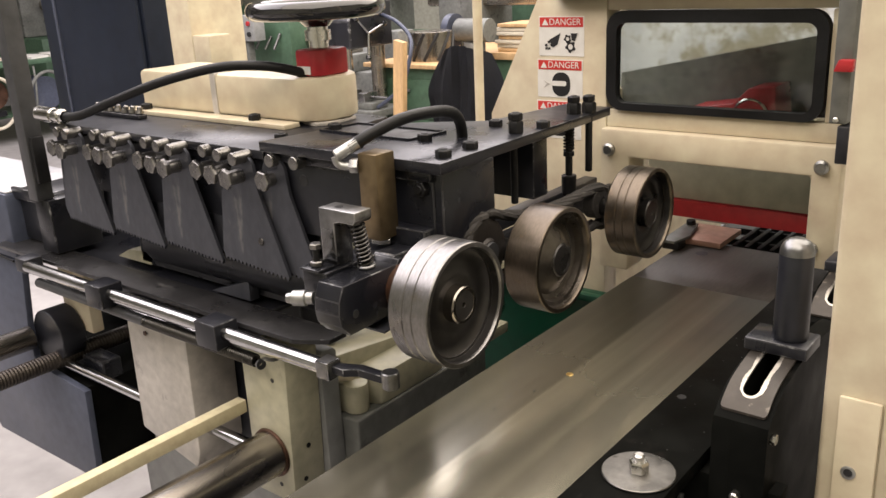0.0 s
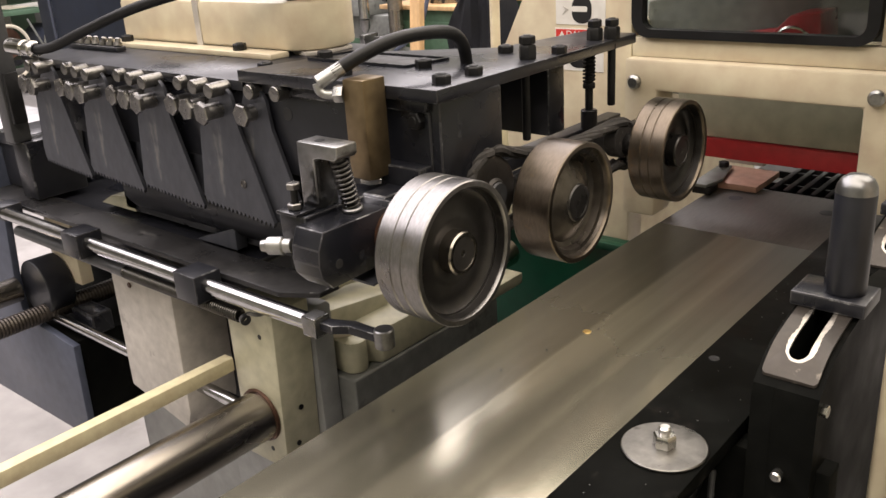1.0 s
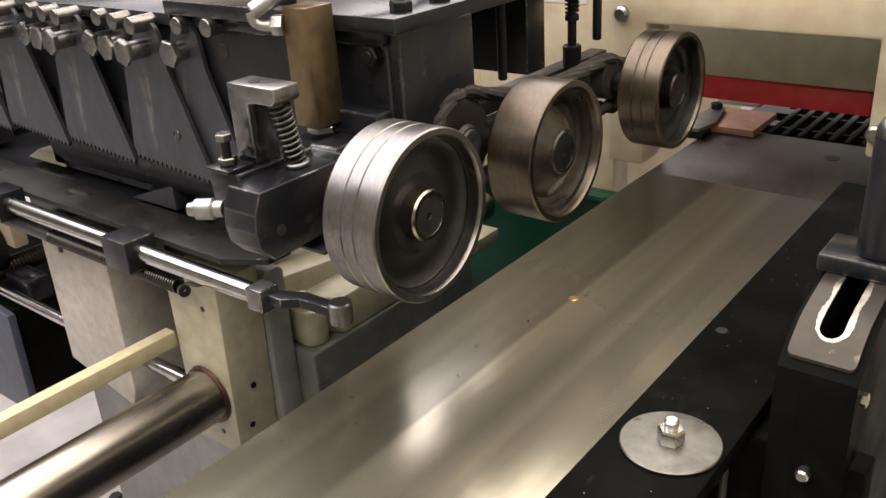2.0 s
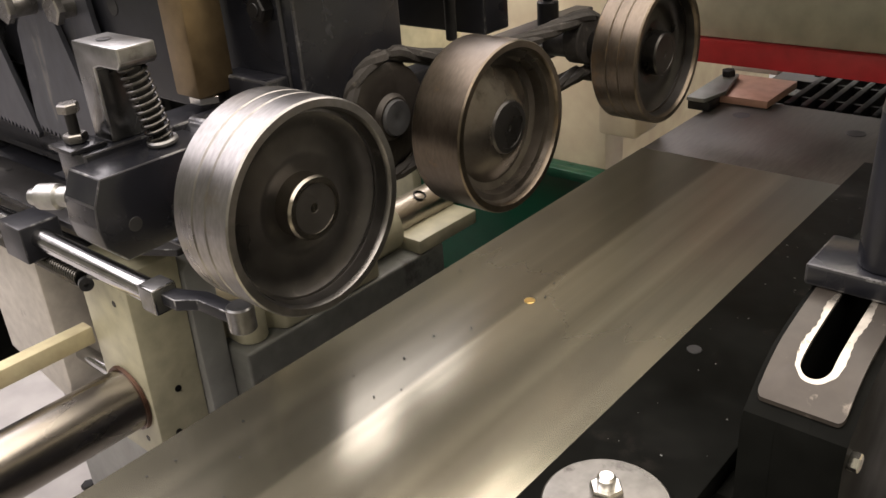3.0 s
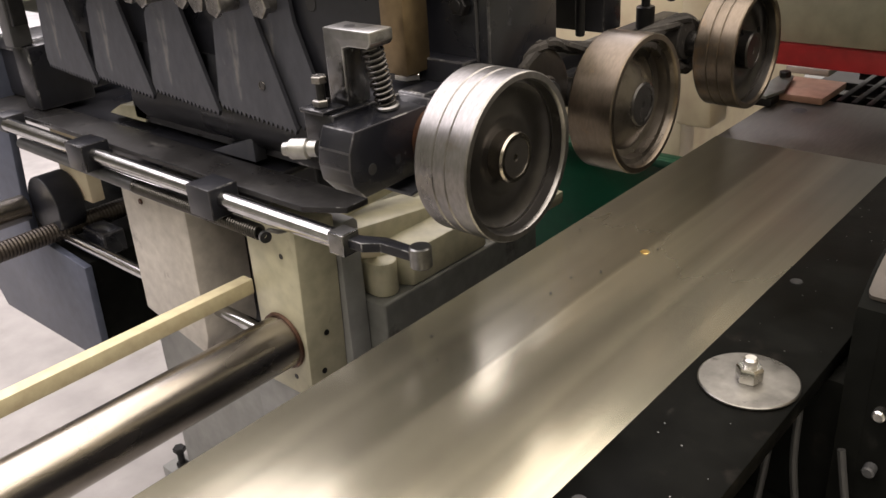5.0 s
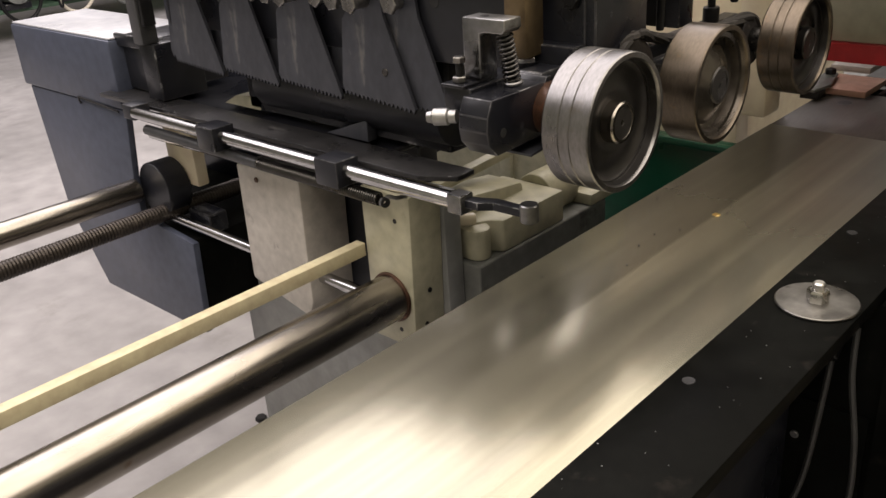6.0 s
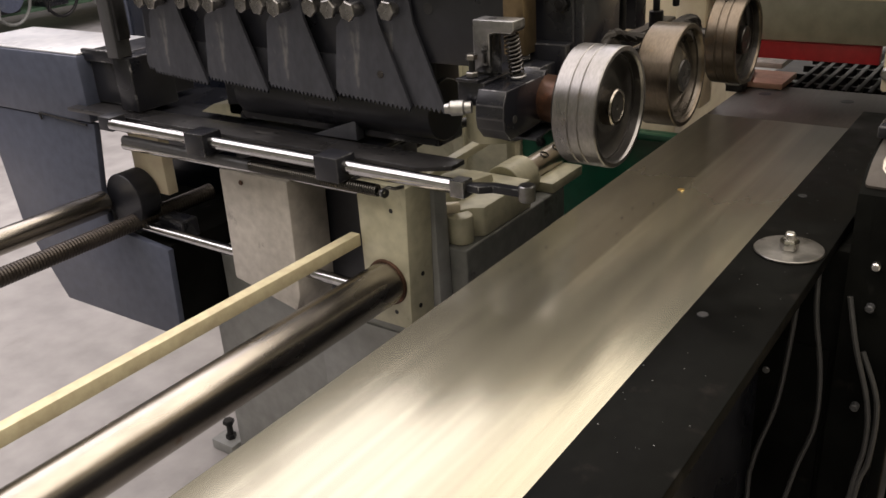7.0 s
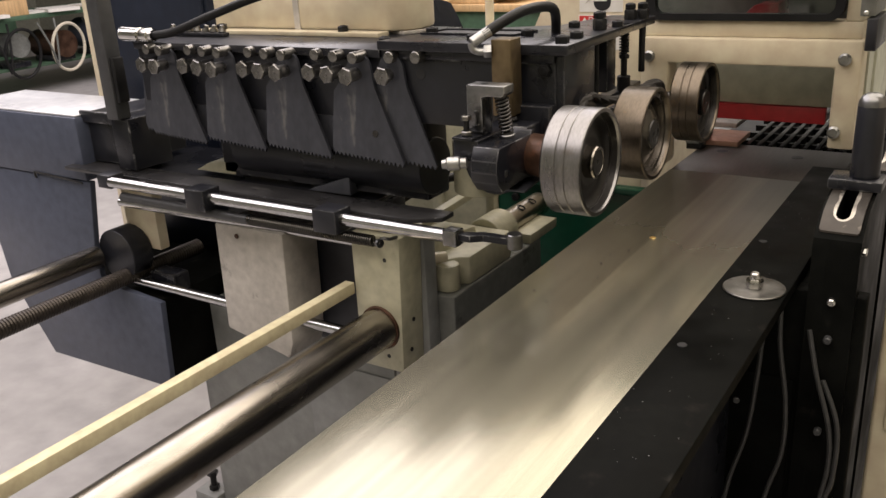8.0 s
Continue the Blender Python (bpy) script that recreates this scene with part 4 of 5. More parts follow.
part("window_rail", box(-0.6885, -0.284, FY, FY + 0.05, 1.1685, 1.1995, 0.002), CREAM, rear)
part("feed_panel", prism([(-0.692, 0.905), (-0.634, 0.905), (-0.634, 1.118), (-0.323, 1.118), (-0.323, 0.968), (-0.278, 0.968), (-0.278, 1.168), (-0.692, 1.168)], "y", FY - 0.0185, FY + 0.045, 0.005), CREAM, rear, "cream panel with a wide feed opening")
part("side_wall", box(-0.945, -0.915, FY + 0.051, 2.6, 0.62, 1.16, 0.002), CREAM, rear)
part("green_hood", box(-0.79, -0.18, FY - 0.03, 2.4, 1.392, 1.5, 0.006), GREEN, rear, "dark green hood edge")
part("back_panel", box(-0.66, -0.27, 1.535, 1.545, 1.018, 1.16, 0.002), PANELGREY, rear, "grey-green inner panel")
part("red_bar", box(-0.66, -0.350, 1.525, 1.545, 0.985, 1.017, 0.002), RED, rear, "red guard bar")
rear_bolt = finish(lathe([(0, 0), (0, 0.0115), (0.005, 0.0115), (0.009, 0.008), (0.009, 0)], (0, 0, 0), (0, 0, 1), seg=20), "dome_bolt", DULLZINC)
for bx, bz in ((-0.306, 1.135), (-0.672, 1.131), (-0.313, 1.001)):
    piece("dome_bolt", rear_bolt, aim((bx, FY - 0.02, bz), (0, -1, 0)), rear)
win_out, win_in = rounded(-0.687, -0.316, 1.2, 1.371, 0.03), rounded(-0.668, -0.333, 1.213, 1.351, 0.016)
part("window_gasket", ring_prism(win_out, win_in, "y", FY - 0.008, FY + 0.012), RUBBER, rear, "black rubber window gasket")
pane = part("window_pane", prism(win_in, "y", FY + 0.002, FY + 0.006), GLASS, rear, "clear safety glass")
pane.visible_shadow = False
part("grate_floor", box(-0.66, -0.30, 1.652, 2.15, 0.84, 0.848, 0), BLACK, rear)
bar = finish(box(-0.0045, 0.0045, 0, 0.44, -0.02, 0.0, 0.001), "grate_bar", BLACKBOLT)
for i in range(9):
    piece("grate_bar", bar, pose(-0.528 + 0.0245 * i, 1.655, TABLE_Z), rear)
for gy in (1.70, 1.78, 1.86, 1.94):
    part("grate_tie", box(-0.56, -0.315, gy, gy + 0.006, TABLE_Z - 0.018, TABLE_Z - 0.004, 0), BLACKBOLT, rear)
part("chamber_side", box(-0.285, -0.275, 1.47, 2.3, 0.85, 1.39, 0), PANELGREY, rear)
part("chute_panel", prism([(-0.93, 1.0), (-0.30, 1.0), (-0.30, 1.318), (-0.48, 1.285), (-0.917, 1.196)], "y", 1.92, 1.93), GREYCAST, rear, "dark sloping inner guard")
inner = thing("inner_cover", (-0.58, 1.8, 1.0), "red sheet metal cover behind the window", "cover")
part("red_cover", prism([(-0.70, 1.00), (-0.70, 1.142), (-0.60, 1.158), (-0.57, 1.190), (-0.515, 1.196), (-0.50, 1.00)], "y", 1.80, 1.90, 0.003), RED, inner)
part("wire_loop", tube([(-0.56 + 0.035 * math.cos(radians(a)), 1.79, 1.135 + 0.035 * math.sin(radians(a))) for a in range(0, 190, 20)], 0.003, seg=8), ZINC, inner)
# Panel added behind the glass; its colour stands in for the pane's reflection.
solid("window_reflection_panel", box(-1.6, -0.1, 2.9, 2.94, 0.0, 1.6, 0.003), WINDOW_REFLECTION, "added mottled panel imitating the hazy reflection in the window", "machine panel")
solid("copper_plate", box(-0.640, -0.540, 1.612, 1.725, TABLE_Z + 0.0005, TABLE_Z + 0.012, 0.001), COPPER, "copper coloured plate on the table end", "plate")
solid("grey_plate", box(-0.650, -0.575, 1.735, 1.86, TABLE_Z + 0.014, TABLE_Z + 0.026, 0.001), GREYBEIGE, "grey steel plate behind the copper plate", "plate")
guide = thing("paper_guide", (-0.60, 1.55, TABLE_Z), "grey steel guide arm lying on the table end", "guide")
part("guide_arm", prism([(-0.640, 1.56), (-0.612, 1.56), (-0.602, 1.61), (-0.622, 1.70), (-0.645, 1.70)], "z", TABLE_Z + 0.014, TABLE_Z + 0.020, 0.001), GREYCAST, guide)
part("guide_foot", box(-0.640, -0.606, 1.565, 1.600, TABLE_Z, TABLE_Z + 0.0135, 0.001), BLACKBOLT, guide)
piece("guide_bolt", black_head, pose(-0.628, 1.675, TABLE_Z + 0.0225), guide)

# ---- slot levers beside the table ----


def quadrant_top(y):
    """Height of the cast quadrant's curved back at y."""
    return 1.040 - 1.05 * (y - 0.965) ** 2 - 8.0 * max(0.0, 0.86 - y) ** 2


def slot_lever(dy):
    at = thing("lever_quadrant", (-0.2, 0.9 + dy, 0.0), "black cast quadrant with a worn slot and a round handle", "lever", "quadrant levers beside the table")
    ys = [0.815 + 0.245 * i / 14 for i in range(15)]
    side = [(0.812 + dy, 0.0), (0.812 + dy, 0.985)] + [(y + dy, quadrant_top(y) - 0.003) for y in ys] + [(1.065 + dy, 0.98), (1.065 + dy, 0.0)]
    part("casting_cheek", prism(side, "x", -0.236, -0.2166), STRIP, at, "black cast quadrant")
    part("casting_cheek", prism(side, "x", -0.1989, -0.178), STRIP, at, "black cast quadrant")
    part("casting_nose", prism([(0.8122 + dy, 0.0), (0.8122 + dy, 0.985), (0.815 + dy, quadrant_top(0.815) - 0.003), (0.826 + dy, quadrant_top(0.826) - 0.003), (0.838 + dy, quadrant_top(0.838) - 0.003), (0.838 + dy, 0.0)], "x", -0.21655, -0.19895), STRIP, at)
    part("casting_core", box(-0.2165, -0.199, 0.8385 + dy, 1.064 + dy, 0.0, 0.93, 0), BLACK, at)

    def curved(bm):
        for v in bm.verts:
            v.co.z += quadrant_top(v.co.y)
            v.co.y += dy
        return bm
    n = 10
    outer = rounded(-0.232, -0.183, 0.8205, 0.960, 0.004, n)
    mid = rounded(-0.2200, -0.1945, 0.8335, 0.950, 0.0115, n)
    slot = rounded(-0.2165, -0.199, 0.836, 0.948, 0.0085, n)

    def fine(line):
        out = []
        for i, p in enumerate(line):
            q = line[(i + 1) % len(line)]
            k = 28 if abs(p[1] - q[1]) > 0.05 else 1
            out += [(p[0] + (q[0] - p[0]) * t / k, p[1] + (q[1] - p[1]) * t / k) for t in range(k)]
        return out
    edge_line = [(x + (0.0010 * math.sin(170 * y + 40 * x) + 0.0004 * math.sin(910 * y)) * (1 if x < -0.2077 else -0.7), y) for x, y in fine(mid)]
    part("slot_plate", curved(ring_prism(fine(outer), edge_line, "z", -0.002, 0.0008)), SLOTPLATE, at, "worn grey slot plate")
    part("slot_lip", curved(ring_prism(edge_line, fine(slot), "z", -0.002, 0.0006)), RUBBED, at, "rubbed bright slot edge")
    part("clamp_block", box(-0.240, -0.172, 0.905 + dy, 0.955 + dy, 1.0375, 1.052, 0.002), BLACK, at)
    part("handle", lathe([(0, 0), (0, 0.0185), (0.003, 0.019), (0.095, 0.018), (0.096, 0.0175)], (-0.198, 0.930 + dy, 1.0525), (-0.198, 0.932 + dy, 1.158), seg=32), BLACK, at, "round black handle")
    part("cap", lathe([(0.096, 0.0182), (0.103, 0.0172), (0.109, 0.0140), (0.1125, 0.009), (0.114, 0)], (-0.198, 0.930 + dy, 1.0525), (-0.198, 0.932 + dy, 1.158), seg=32), IRON, at, "bare metal cap")
    piece("side_screw", finish(hexagon(0.010, 0.006), "side_screw", ZINC), aim((-0.178, 0.824 + dy, 0.983), (1, 0, 0)), at)
    for k, pz in enumerate((0.915, 0.86, 0.72)):
        part("set_bolt", rod((-0.205, 0.800 + dy, pz), (-0.205, 0.8115 + dy, pz), 0.0052, seg=12), ZINC if k == 0 else UPRIGHT, at)
    return at


slot_lever(0.0)
slot_lever(0.30)

# ---- loose cables under the rail ----
# Black panel added where only a dark void shows; plate and screws are invented.
dark_void = thing("void_panel", (-0.25, 0.84, 0), "added flat black panel for the dark void below the side rail", "cabinet")
part("front_panel", box(-0.34, -0.165, 0.8275, 0.855, 0.0, 0.917, 0.003), STRIP, dark_void)
# Added to block the bright floor in the gap beside the rail.
part("gap_panel", box(-0.262, -0.2365, 0.8555, 1.392, 0.30, 0.915, 0.002), STRIP, dark_void)
part("added_plate", box(-0.335, -0.245, 0.8235, 0.827, 0.25, 0.78, 0.001), STRIP, dark_void)
for pz in (0.30, 0.73):
    part("plate_screw", rod((-0.32, 0.820, pz), (-0.32, 0.8235, pz), 0.005, seg=12), IRON, dark_void)
part("cable_gland", rod((-0.288, 0.80, 0.855), (-0.288, 0.827, 0.875), 0.009, seg=14), BLACKBOLT, dark_void)
for name, line in (("cable", [(-0.288, 0.815, 0.86), (-0.288, 0.80, 0.80), (-0.296, 0.795, 0.70), (-0.318, 0.795, 0.60), (-0.322, 0.80, 0.50), (-0.31, 0.80, 0.0)]),
                   ("cable", [(-0.268, 0.815, 0.89), (-0.262, 0.80, 0.84), (-0.248, 0.795, 0.76), (-0.247, 0.795, 0.68), (-0.266, 0.795, 0.59), (-0.29, 0.80, 0.40), (-0.29, 0.80, 0.0)]),
                   ("cable", [(-0.228, 0.805, 0.87), (-0.212, 0.795, 0.81), (-0.190, 0.79, 0.74), (-0.185, 0.79, 0.68), (-0.192, 0.79, 0.61), (-0.21, 0.795, 0.40), (-0.21, 0.80, 0.0)]),
                   ("cable", [(-0.205, 0.805, 0.80), (-0.180, 0.795, 0.74), (-0.178, 0.79, 0.66), (-0.19, 0.79, 0.55), (-0.20, 0.795, 0.0)])):
    solid(name, tube(line, 0.0034, seg=8, smooth=8), CABLEGREY, "thin grey cable hanging below the side rail", "cable", "hanging cables")

# ---- guard door at the right ----
guard = thing("guard_door", (0.05, 0.93, 0), "cream enamelled guard door edge with a key lock", "guard door")
part("door_panel", box(-0.149, 0.45, 0.89, 0.945, 0.0, 2.2, 0.007, seg=3), CREAM, guard)
part("lock_cover", box(-0.131, -0.090, 0.884, 0.8895, 0.70, 1.019, 0.002), CREAM, guard, "raised cream lock cover")
part("door_recess", box(-0.088, 0.44, 0.8865, 0.8895, 0.60, 1.9, 0.001), CREAM, guard)
part("key_lock", lathe([(0, 0), (0, 0.0075), (0.0015, 0.0075), (0.002, 0.0065), (0.002, 0.005), (0.0005, 0.0045), (0.0005, 0)], (-0.115, 0.884, 0.934), (-0.115, 0.0, 0.934), seg=24), DULLZINC, guard, "round key lock")
part("key_slot", rod((-0.115, 0.8838, 0.934), (-0.115, 0.8822, 0.934), 0.0042, seg=14, c=0.0003), INK, guard, "dark key hole")

# ---- small fittings at the right edge of the rear housing ----
catch = thing("side_catch", (-0.262, 1.30, 1.17), "grey catch bracket with a red knob", "catch")
part("catch_plate", box(-0.276, -0.252, 1.30, 1.419, 1.222, 1.45, 0.002), GREYCAST, catch)
part("catch_knob", prism([(-0.272, 1.296), (-0.247, 1.296), (-0.247, 1.312), (-0.266, 1.312)], "y", 1.285, 1.299, 0.001), RED, catch, "red knob")
part("catch_block", box(-0.264, -0.246, 1.30, 1.419, 1.165, 1.219, 0.002), BLACK, catch)
part("catch_screw", rod((-0.266, 1.294, 1.228), (-0.266, 1.30, 1.228), 0.004, seg=12), ZINC, catch)

# ---- warning labels ----


def lettering(text, x, z, size, mat, parent):
    cu = bpy.data.curves.new("lettering", "FONT")
    cu.body, cu.size, cu.align_x, cu.align_y, cu.extrude = text, size, "CENTER", "CENTER", 0.0001
    cu.materials.append(mat)
    ob = new("lettering", cu)
    ob.parent = parent
    ob.matrix_parent_inverse = Matrix.Translation(-BASES[parent.name])
    ob.matrix_basis = pose(x, FY - 0.0016, z, 90, 0, 0)
    return ob


def warning_label(x0, x1, z0, z1, picture):
    at = thing("warning_label", ((x0 + x1) / 2, FY, z0), "white and red danger label with a black pictogram", "label", "warning labels on the housing")
    cx, h = (x0 + x1) / 2, z1 - z0
    part("film", box(x0, x1, FY - 0.0008, FY - 0.0001, z0, z1, 0), WHITE, at)
    part("red_band", box(x0 + 0.002, x1 - 0.002, FY - 0.0013, FY - 0.0009, z1 - 0.019, z1 - 0.002, 0), LABELRED, at, "red band")
    lettering("DANGER", cx + 0.008, z1 - 0.0105, 0.0165, WHITE, at)
    part("triangle", prism([(x0 + 0.007, z1 - 0.016), (x0 + 0.021, z1 - 0.016), (x0 + 0.014, z1 - 0.005)], "y", FY - 0.0018, FY - 0.0014), WHITE, at)
    zc = z0 + (h - 0.021) / 2
    y0, y1 = FY - 0.0014, FY - 0.0009
    if picture == "gears":
        for gx, gz, gr in ((x0 + 0.067, zc - 0.008, 0.011), (x0 + 0.061, zc + 0.006, 0.008)):
            out = [(gx + gr * (1.0 if (i // 2) % 2 else 0.75) * math.cos(math.pi * i / 10), gz + gr * (1.0 if (i // 2) % 2 else 0.75) * math.sin(math.pi * i / 10)) for i in range(20)]
            ins = [(gx + gr * 0.45 * math.cos(math.pi * i / 10), gz + gr * 0.45 * math.sin(math.pi * i / 10)) for i in range(20)]
            part("gear_sign", ring_prism(out, ins, "y", y0, y1), INK, at)
        part("wedge_sign", prism([(x0 + 0.068, zc + 0.016), (x0 + 0.082, zc + 0.016), (x0 + 0.076, zc + 0.002), (x0 + 0.070, zc + 0.004)], "y", y0 - 0.0006, y1 - 0.0006), INK, at)
        part("wedge_sign", prism([(x0 + 0.022, zc + 0.004), (x0 + 0.046, zc + 0.016), (x0 + 0.040, zc - 0.004), (x0 + 0.030, zc - 0.010)], "y", y0, y1), INK, at)
        for k in range(5):
            bx, bz = x0 + 0.014 + 0.006 * (k % 3), zc - 0.014 + 0.006 * (k // 2)
            part("chip_sign", prism([(bx, bz), (bx + 0.005, bz + 0.001), (bx + 0.004, bz + 0.005), (bx - 0.001, bz + 0.004)], "y", y0 - 0.0003 * k, y1 - 0.0003 * k), INK, at)
    elif picture == "disc":
        part("round_sign", prism(rounded(cx - 0.016, cx + 0.022, zc - 0.022, zc + 0.022, 0.017), "y", y0, y1), INK, at)
        part("bar_sign", prism(rounded(cx - 0.016, cx + 0.014, zc - 0.003, zc + 0.006, 0.003), "y", y0 - 0.0006, y1 - 0.0006), WHITE, at)
        part("arrow_sign", prism([(cx - 0.035, zc - 0.008), (cx - 0.022, zc), (cx - 0.035, zc + 0.006), (cx - 0.028, zc)], "y", y0, y1), GREYBEIGE, at)
    else:
        part("round_sign", prism(rounded(cx - 0.02, cx + 0.02, zc - 0.02, zc + 0.018, 0.015), "y", y0, y1), INK, at)
    return at


warning_label(-0.830, -0.735, 1.291, 1.362, "gears")
warning_label(-0.834, -0.738, 1.215, 1.285, "disc")
warning_label(-0.836, -0.741, 1.138, 1.209, "plain")

# ---- dark inner works at the left ----
works = thing("inner_works", (-1.3, 0.95, 0.6), "dark oily inner works between the posts", "machine works")
part("dark_body", box(-1.364, -0.978, 0.905, 0.948, 0.605, 0.935, 0.004), BLACK, works)
part("dark_shelf", box(-1.70, -0.98, 0.84, 1.05, 0.936, 0.9455, 0.003), BLACK, works)
part("cream_lug", box(-1.7215, -1.615, 0.872, 0.90, 0.745, 0.915, 0.004), CREAM, works, "cream lug")
part("side_cheek", box(-1.98, -1.573, 0.8155, 1.14, 0.46, 0.654, 0.003), STRIP, works)
part("inner_cheek", box(-1.5725, -1.45, 1.00, 1.14, 0.44, 0.654, 0.003), STRIP, works)
part("dark_drum", rod((-1.30, 0.88, 1.015), (-0.86, 0.88, 1.015), 0.050), BLACK, works, "dark oily drum")
part("wedge", prism([(-1.12, 0.955), (-1.02, 0.955), (-1.02, 0.99)], "y", 0.838, 0.858, 0.001), BLADE, works)
part("pale_wedge", prism([(-1.44, 0.956), (-1.33, 0.956), (-1.31, 0.985), (-1.40, 0.975)], "y", 0.86, 0.90, 0.001), CREAM_OLD, works)
link = thing("crank", (-1.55, 0.77, 0.7), "black shaft flange with a low lever and disc", "crank")
part("crank_cheek", rod((-1.700, 0.8155, 0.740), (-1.700, 0.8695, 0.740), 0.060), BLACK, link, "round black shaft flange")
part("flange_block", box(-1.64, -1.560, 0.85, 0.895, 0.6562, 0.700, 0.004), BLACK, link)
part("low_lever", prism([(-1.44, 0.665), (-1.24, 0.585), (-1.225, 0.600), (-1.23, 0.62), (-1.42, 0.70)], "y", 0.905, 0.93, 0.003), BLACK, link)
part("crank_disc", rod((-1.372, 0.9495, 0.79), (-1.372, 0.965, 0.79), 0.105, seg=40), BLACK, link, "large black crank disc")
part("low_screw", rod((-1.335, 0.885, 0.64), (-1.335, 0.904, 0.64), 0.016, seg=20), BLACKBOLT, link)

# ---- fittings behind the guide post ----
pump = thing("cream_linkage", (-0.9, 1.1, 0.85), "cream cast linkage with a black hose", "linkage")
part("link_bar", prism([(0.90, 0.866), (1.22, 0.884), (1.22, 0.898), (0.90, 0.882)], "x", -0.955, -0.935, 0.002), CREAM_OLD, pump)
part("link_leg", box(-0.955, -0.935, 1.205, 1.225, 0.80, 0.877, 0.002), CREAM_OLD, pump)
part("link_knob", rod((-0.960, 1.215, 0.888), (-0.925, 1.215, 0.888), 0.014), CREAM_OLD, pump)
part("hose", tube([(-1.02, 0.93, 0.90), (-0.985, 1.02, 0.925), (-0.96, 1.12, 0.925), (-0.945, 1.20, 0.91)], 0.009), RUBBER, pump, "black rubber hose")

# ---- workshop behind: benches, machines, clutter ----


def bench(name, x0, x1, y0, y1, top, paint, board, label):
    at = thing(name, ((x0 + x1) / 2, (y0 + y1) / 2, 0), label, "workbench")
    part("worktop", box(x0, x1, y0, y1, top - 0.045, top, 0.004), board, at)
    for lx in (x0 + 0.03, x1 - 0.10):
        for ly in (y0 + 0.03, y1 - 0.10):
            part("leg", box(lx, lx + 0.07, ly, ly + 0.07, 0.0, top - 0.046, 0.004), paint, at)
    part("apron", box(x0 + 0.101, x1 - 0.101, y0 + 0.04, y0 + 0.06, top - 0.20, top - 0.047, 0.003), paint, at)
    part("shelf", box(x0 + 0.101, x1 - 0.101, y0 + 0.061, y1 - 0.04, 0.25, 0.28, 0.003), paint, at)
    return at


def tool_cabinet(name, x0, x1, y0, y1, top, paint, label):
    at = thing(name, ((x0 + x1) / 2, (y0 + y1) / 2, 0), label, "cabinet")
    part("carcass", box(x0, x1, y0, y1, 0.0, top - 0.026, 0.006), paint, at)
    part("worktop", box(x0 - 0.04, x1 + 0.03, y0 - 0.04, y1 + 0.02, top - 0.025, top, 0.004), WOOD, at, "raw wooden top")
    for k in range(3):
        z = 0.08 + k * (top - 0.16) / 3
        door = part("drawer", box(x0 + 0.02, x1 - 0.02, y0 - 0.012, y0 - 0.001, z, z + (top - 0.2) / 3, 0.003), paint, at)
        part("handle", box((x0 + x1) / 2 - 0.06, (x0 + x1) / 2 + 0.06, y0 - 0.03, y0 - 0.0125, z + 0.16, z + 0.175, 0.004), GREYCAST, door)
    return at


tool_cabinet("tool_cabinet", -3.77, -3.25, 4.09, 4.6, 0.90, BENCH_GREEN, "green tool cabinet with a raw wooden top")
drum = thing("striped_drum", (-3.45, 4.3, 0.90), "steel drum wound with black spiral stripes", "drum")
part("shell", rod((-3.45, 4.3, 0.9005), (-3.45, 4.3, 1.075), 0.135, seg=36), GREYSHAFT, drum)
for k in range(10):
    a0 = 36 * k
    part("stripe", tube([(-3.45 + 0.136 * math.cos(radians(a0 + 40 * i / 5)), 4.3 + 0.136 * math.sin(radians(a0 + 40 * i / 5)), 0.905 + 0.165 * i / 5) for i in range(6)], 0.010, seg=6), INK, drum)
solid("wooden_plank", prism([(-3.235, 0.0), (-3.165, 0.0), (-3.075, 1.075), (-3.14, 1.09)], "y", 3.60, 3.64, 0.002), WOOD, "pale wooden plank leaning upright", "plank")
chair = thing("jacket_chair", (-2.88, 3.9, 0), "chair with a black jacket hung over its back", "chair")
part("seat", box(-3.08, -2.70, 3.88, 4.24, 0.44, 0.47, 0.01), BENCH_GREEN, chair)
for lx in (-3.07, -2.74):
    for ly in (3.89, 4.20):
        part("leg", box(lx, lx + 0.03, ly, ly + 0.03, 0.0, 0.439, 0.003), GREYCAST, chair)
part("backrest", box(-3.0, -2.78, 3.88, 3.899, 0.471, 0.96, 0.006), GREYCAST, chair)


def jacket():
    bm = bmesh.new()
    cols, rows, grid = 16, 12, []
    for r in range(rows + 1):
        f = r / rows
        half = 0.16 + 0.10 * min(1, 2.2 * f) + 0.02 * math.sin(5 * f)
        line = []
        for c in range(cols + 1):
            u = 2 * c / cols - 1
            fold = 0.016 * math.sin(9 * u + 3 * f) + 0.010 * math.sin(23 * u + 2)
            line.append(bm.verts.new((-2.89 + half * u, 3.83 + fold - 0.02 * f + 0.10 * u * u, 1.04 - 0.52 * f - 0.05 * u * u * (1 - f) + 0.012 * math.sin(7 * u) * f)))
        grid.append(line)
    for a, b in zip(grid, grid[1:]):
        for c in range(cols):
            bm.faces.new((a[c], a[c + 1], b[c + 1], b[c]))
    bmesh.ops.solidify(bm, geom=bm.faces[:], thickness=0.012)
    return bm


solid("black_jacket", jacket(), CLOTH, "crumpled black work jacket over a chair back", "jacket")
bench("paper_bench", -3.9, -2.4, 4.75, 5.4, 0.90, BENCH_GREEN, WOOD, "green workbench with a wooden top and paper stacks")
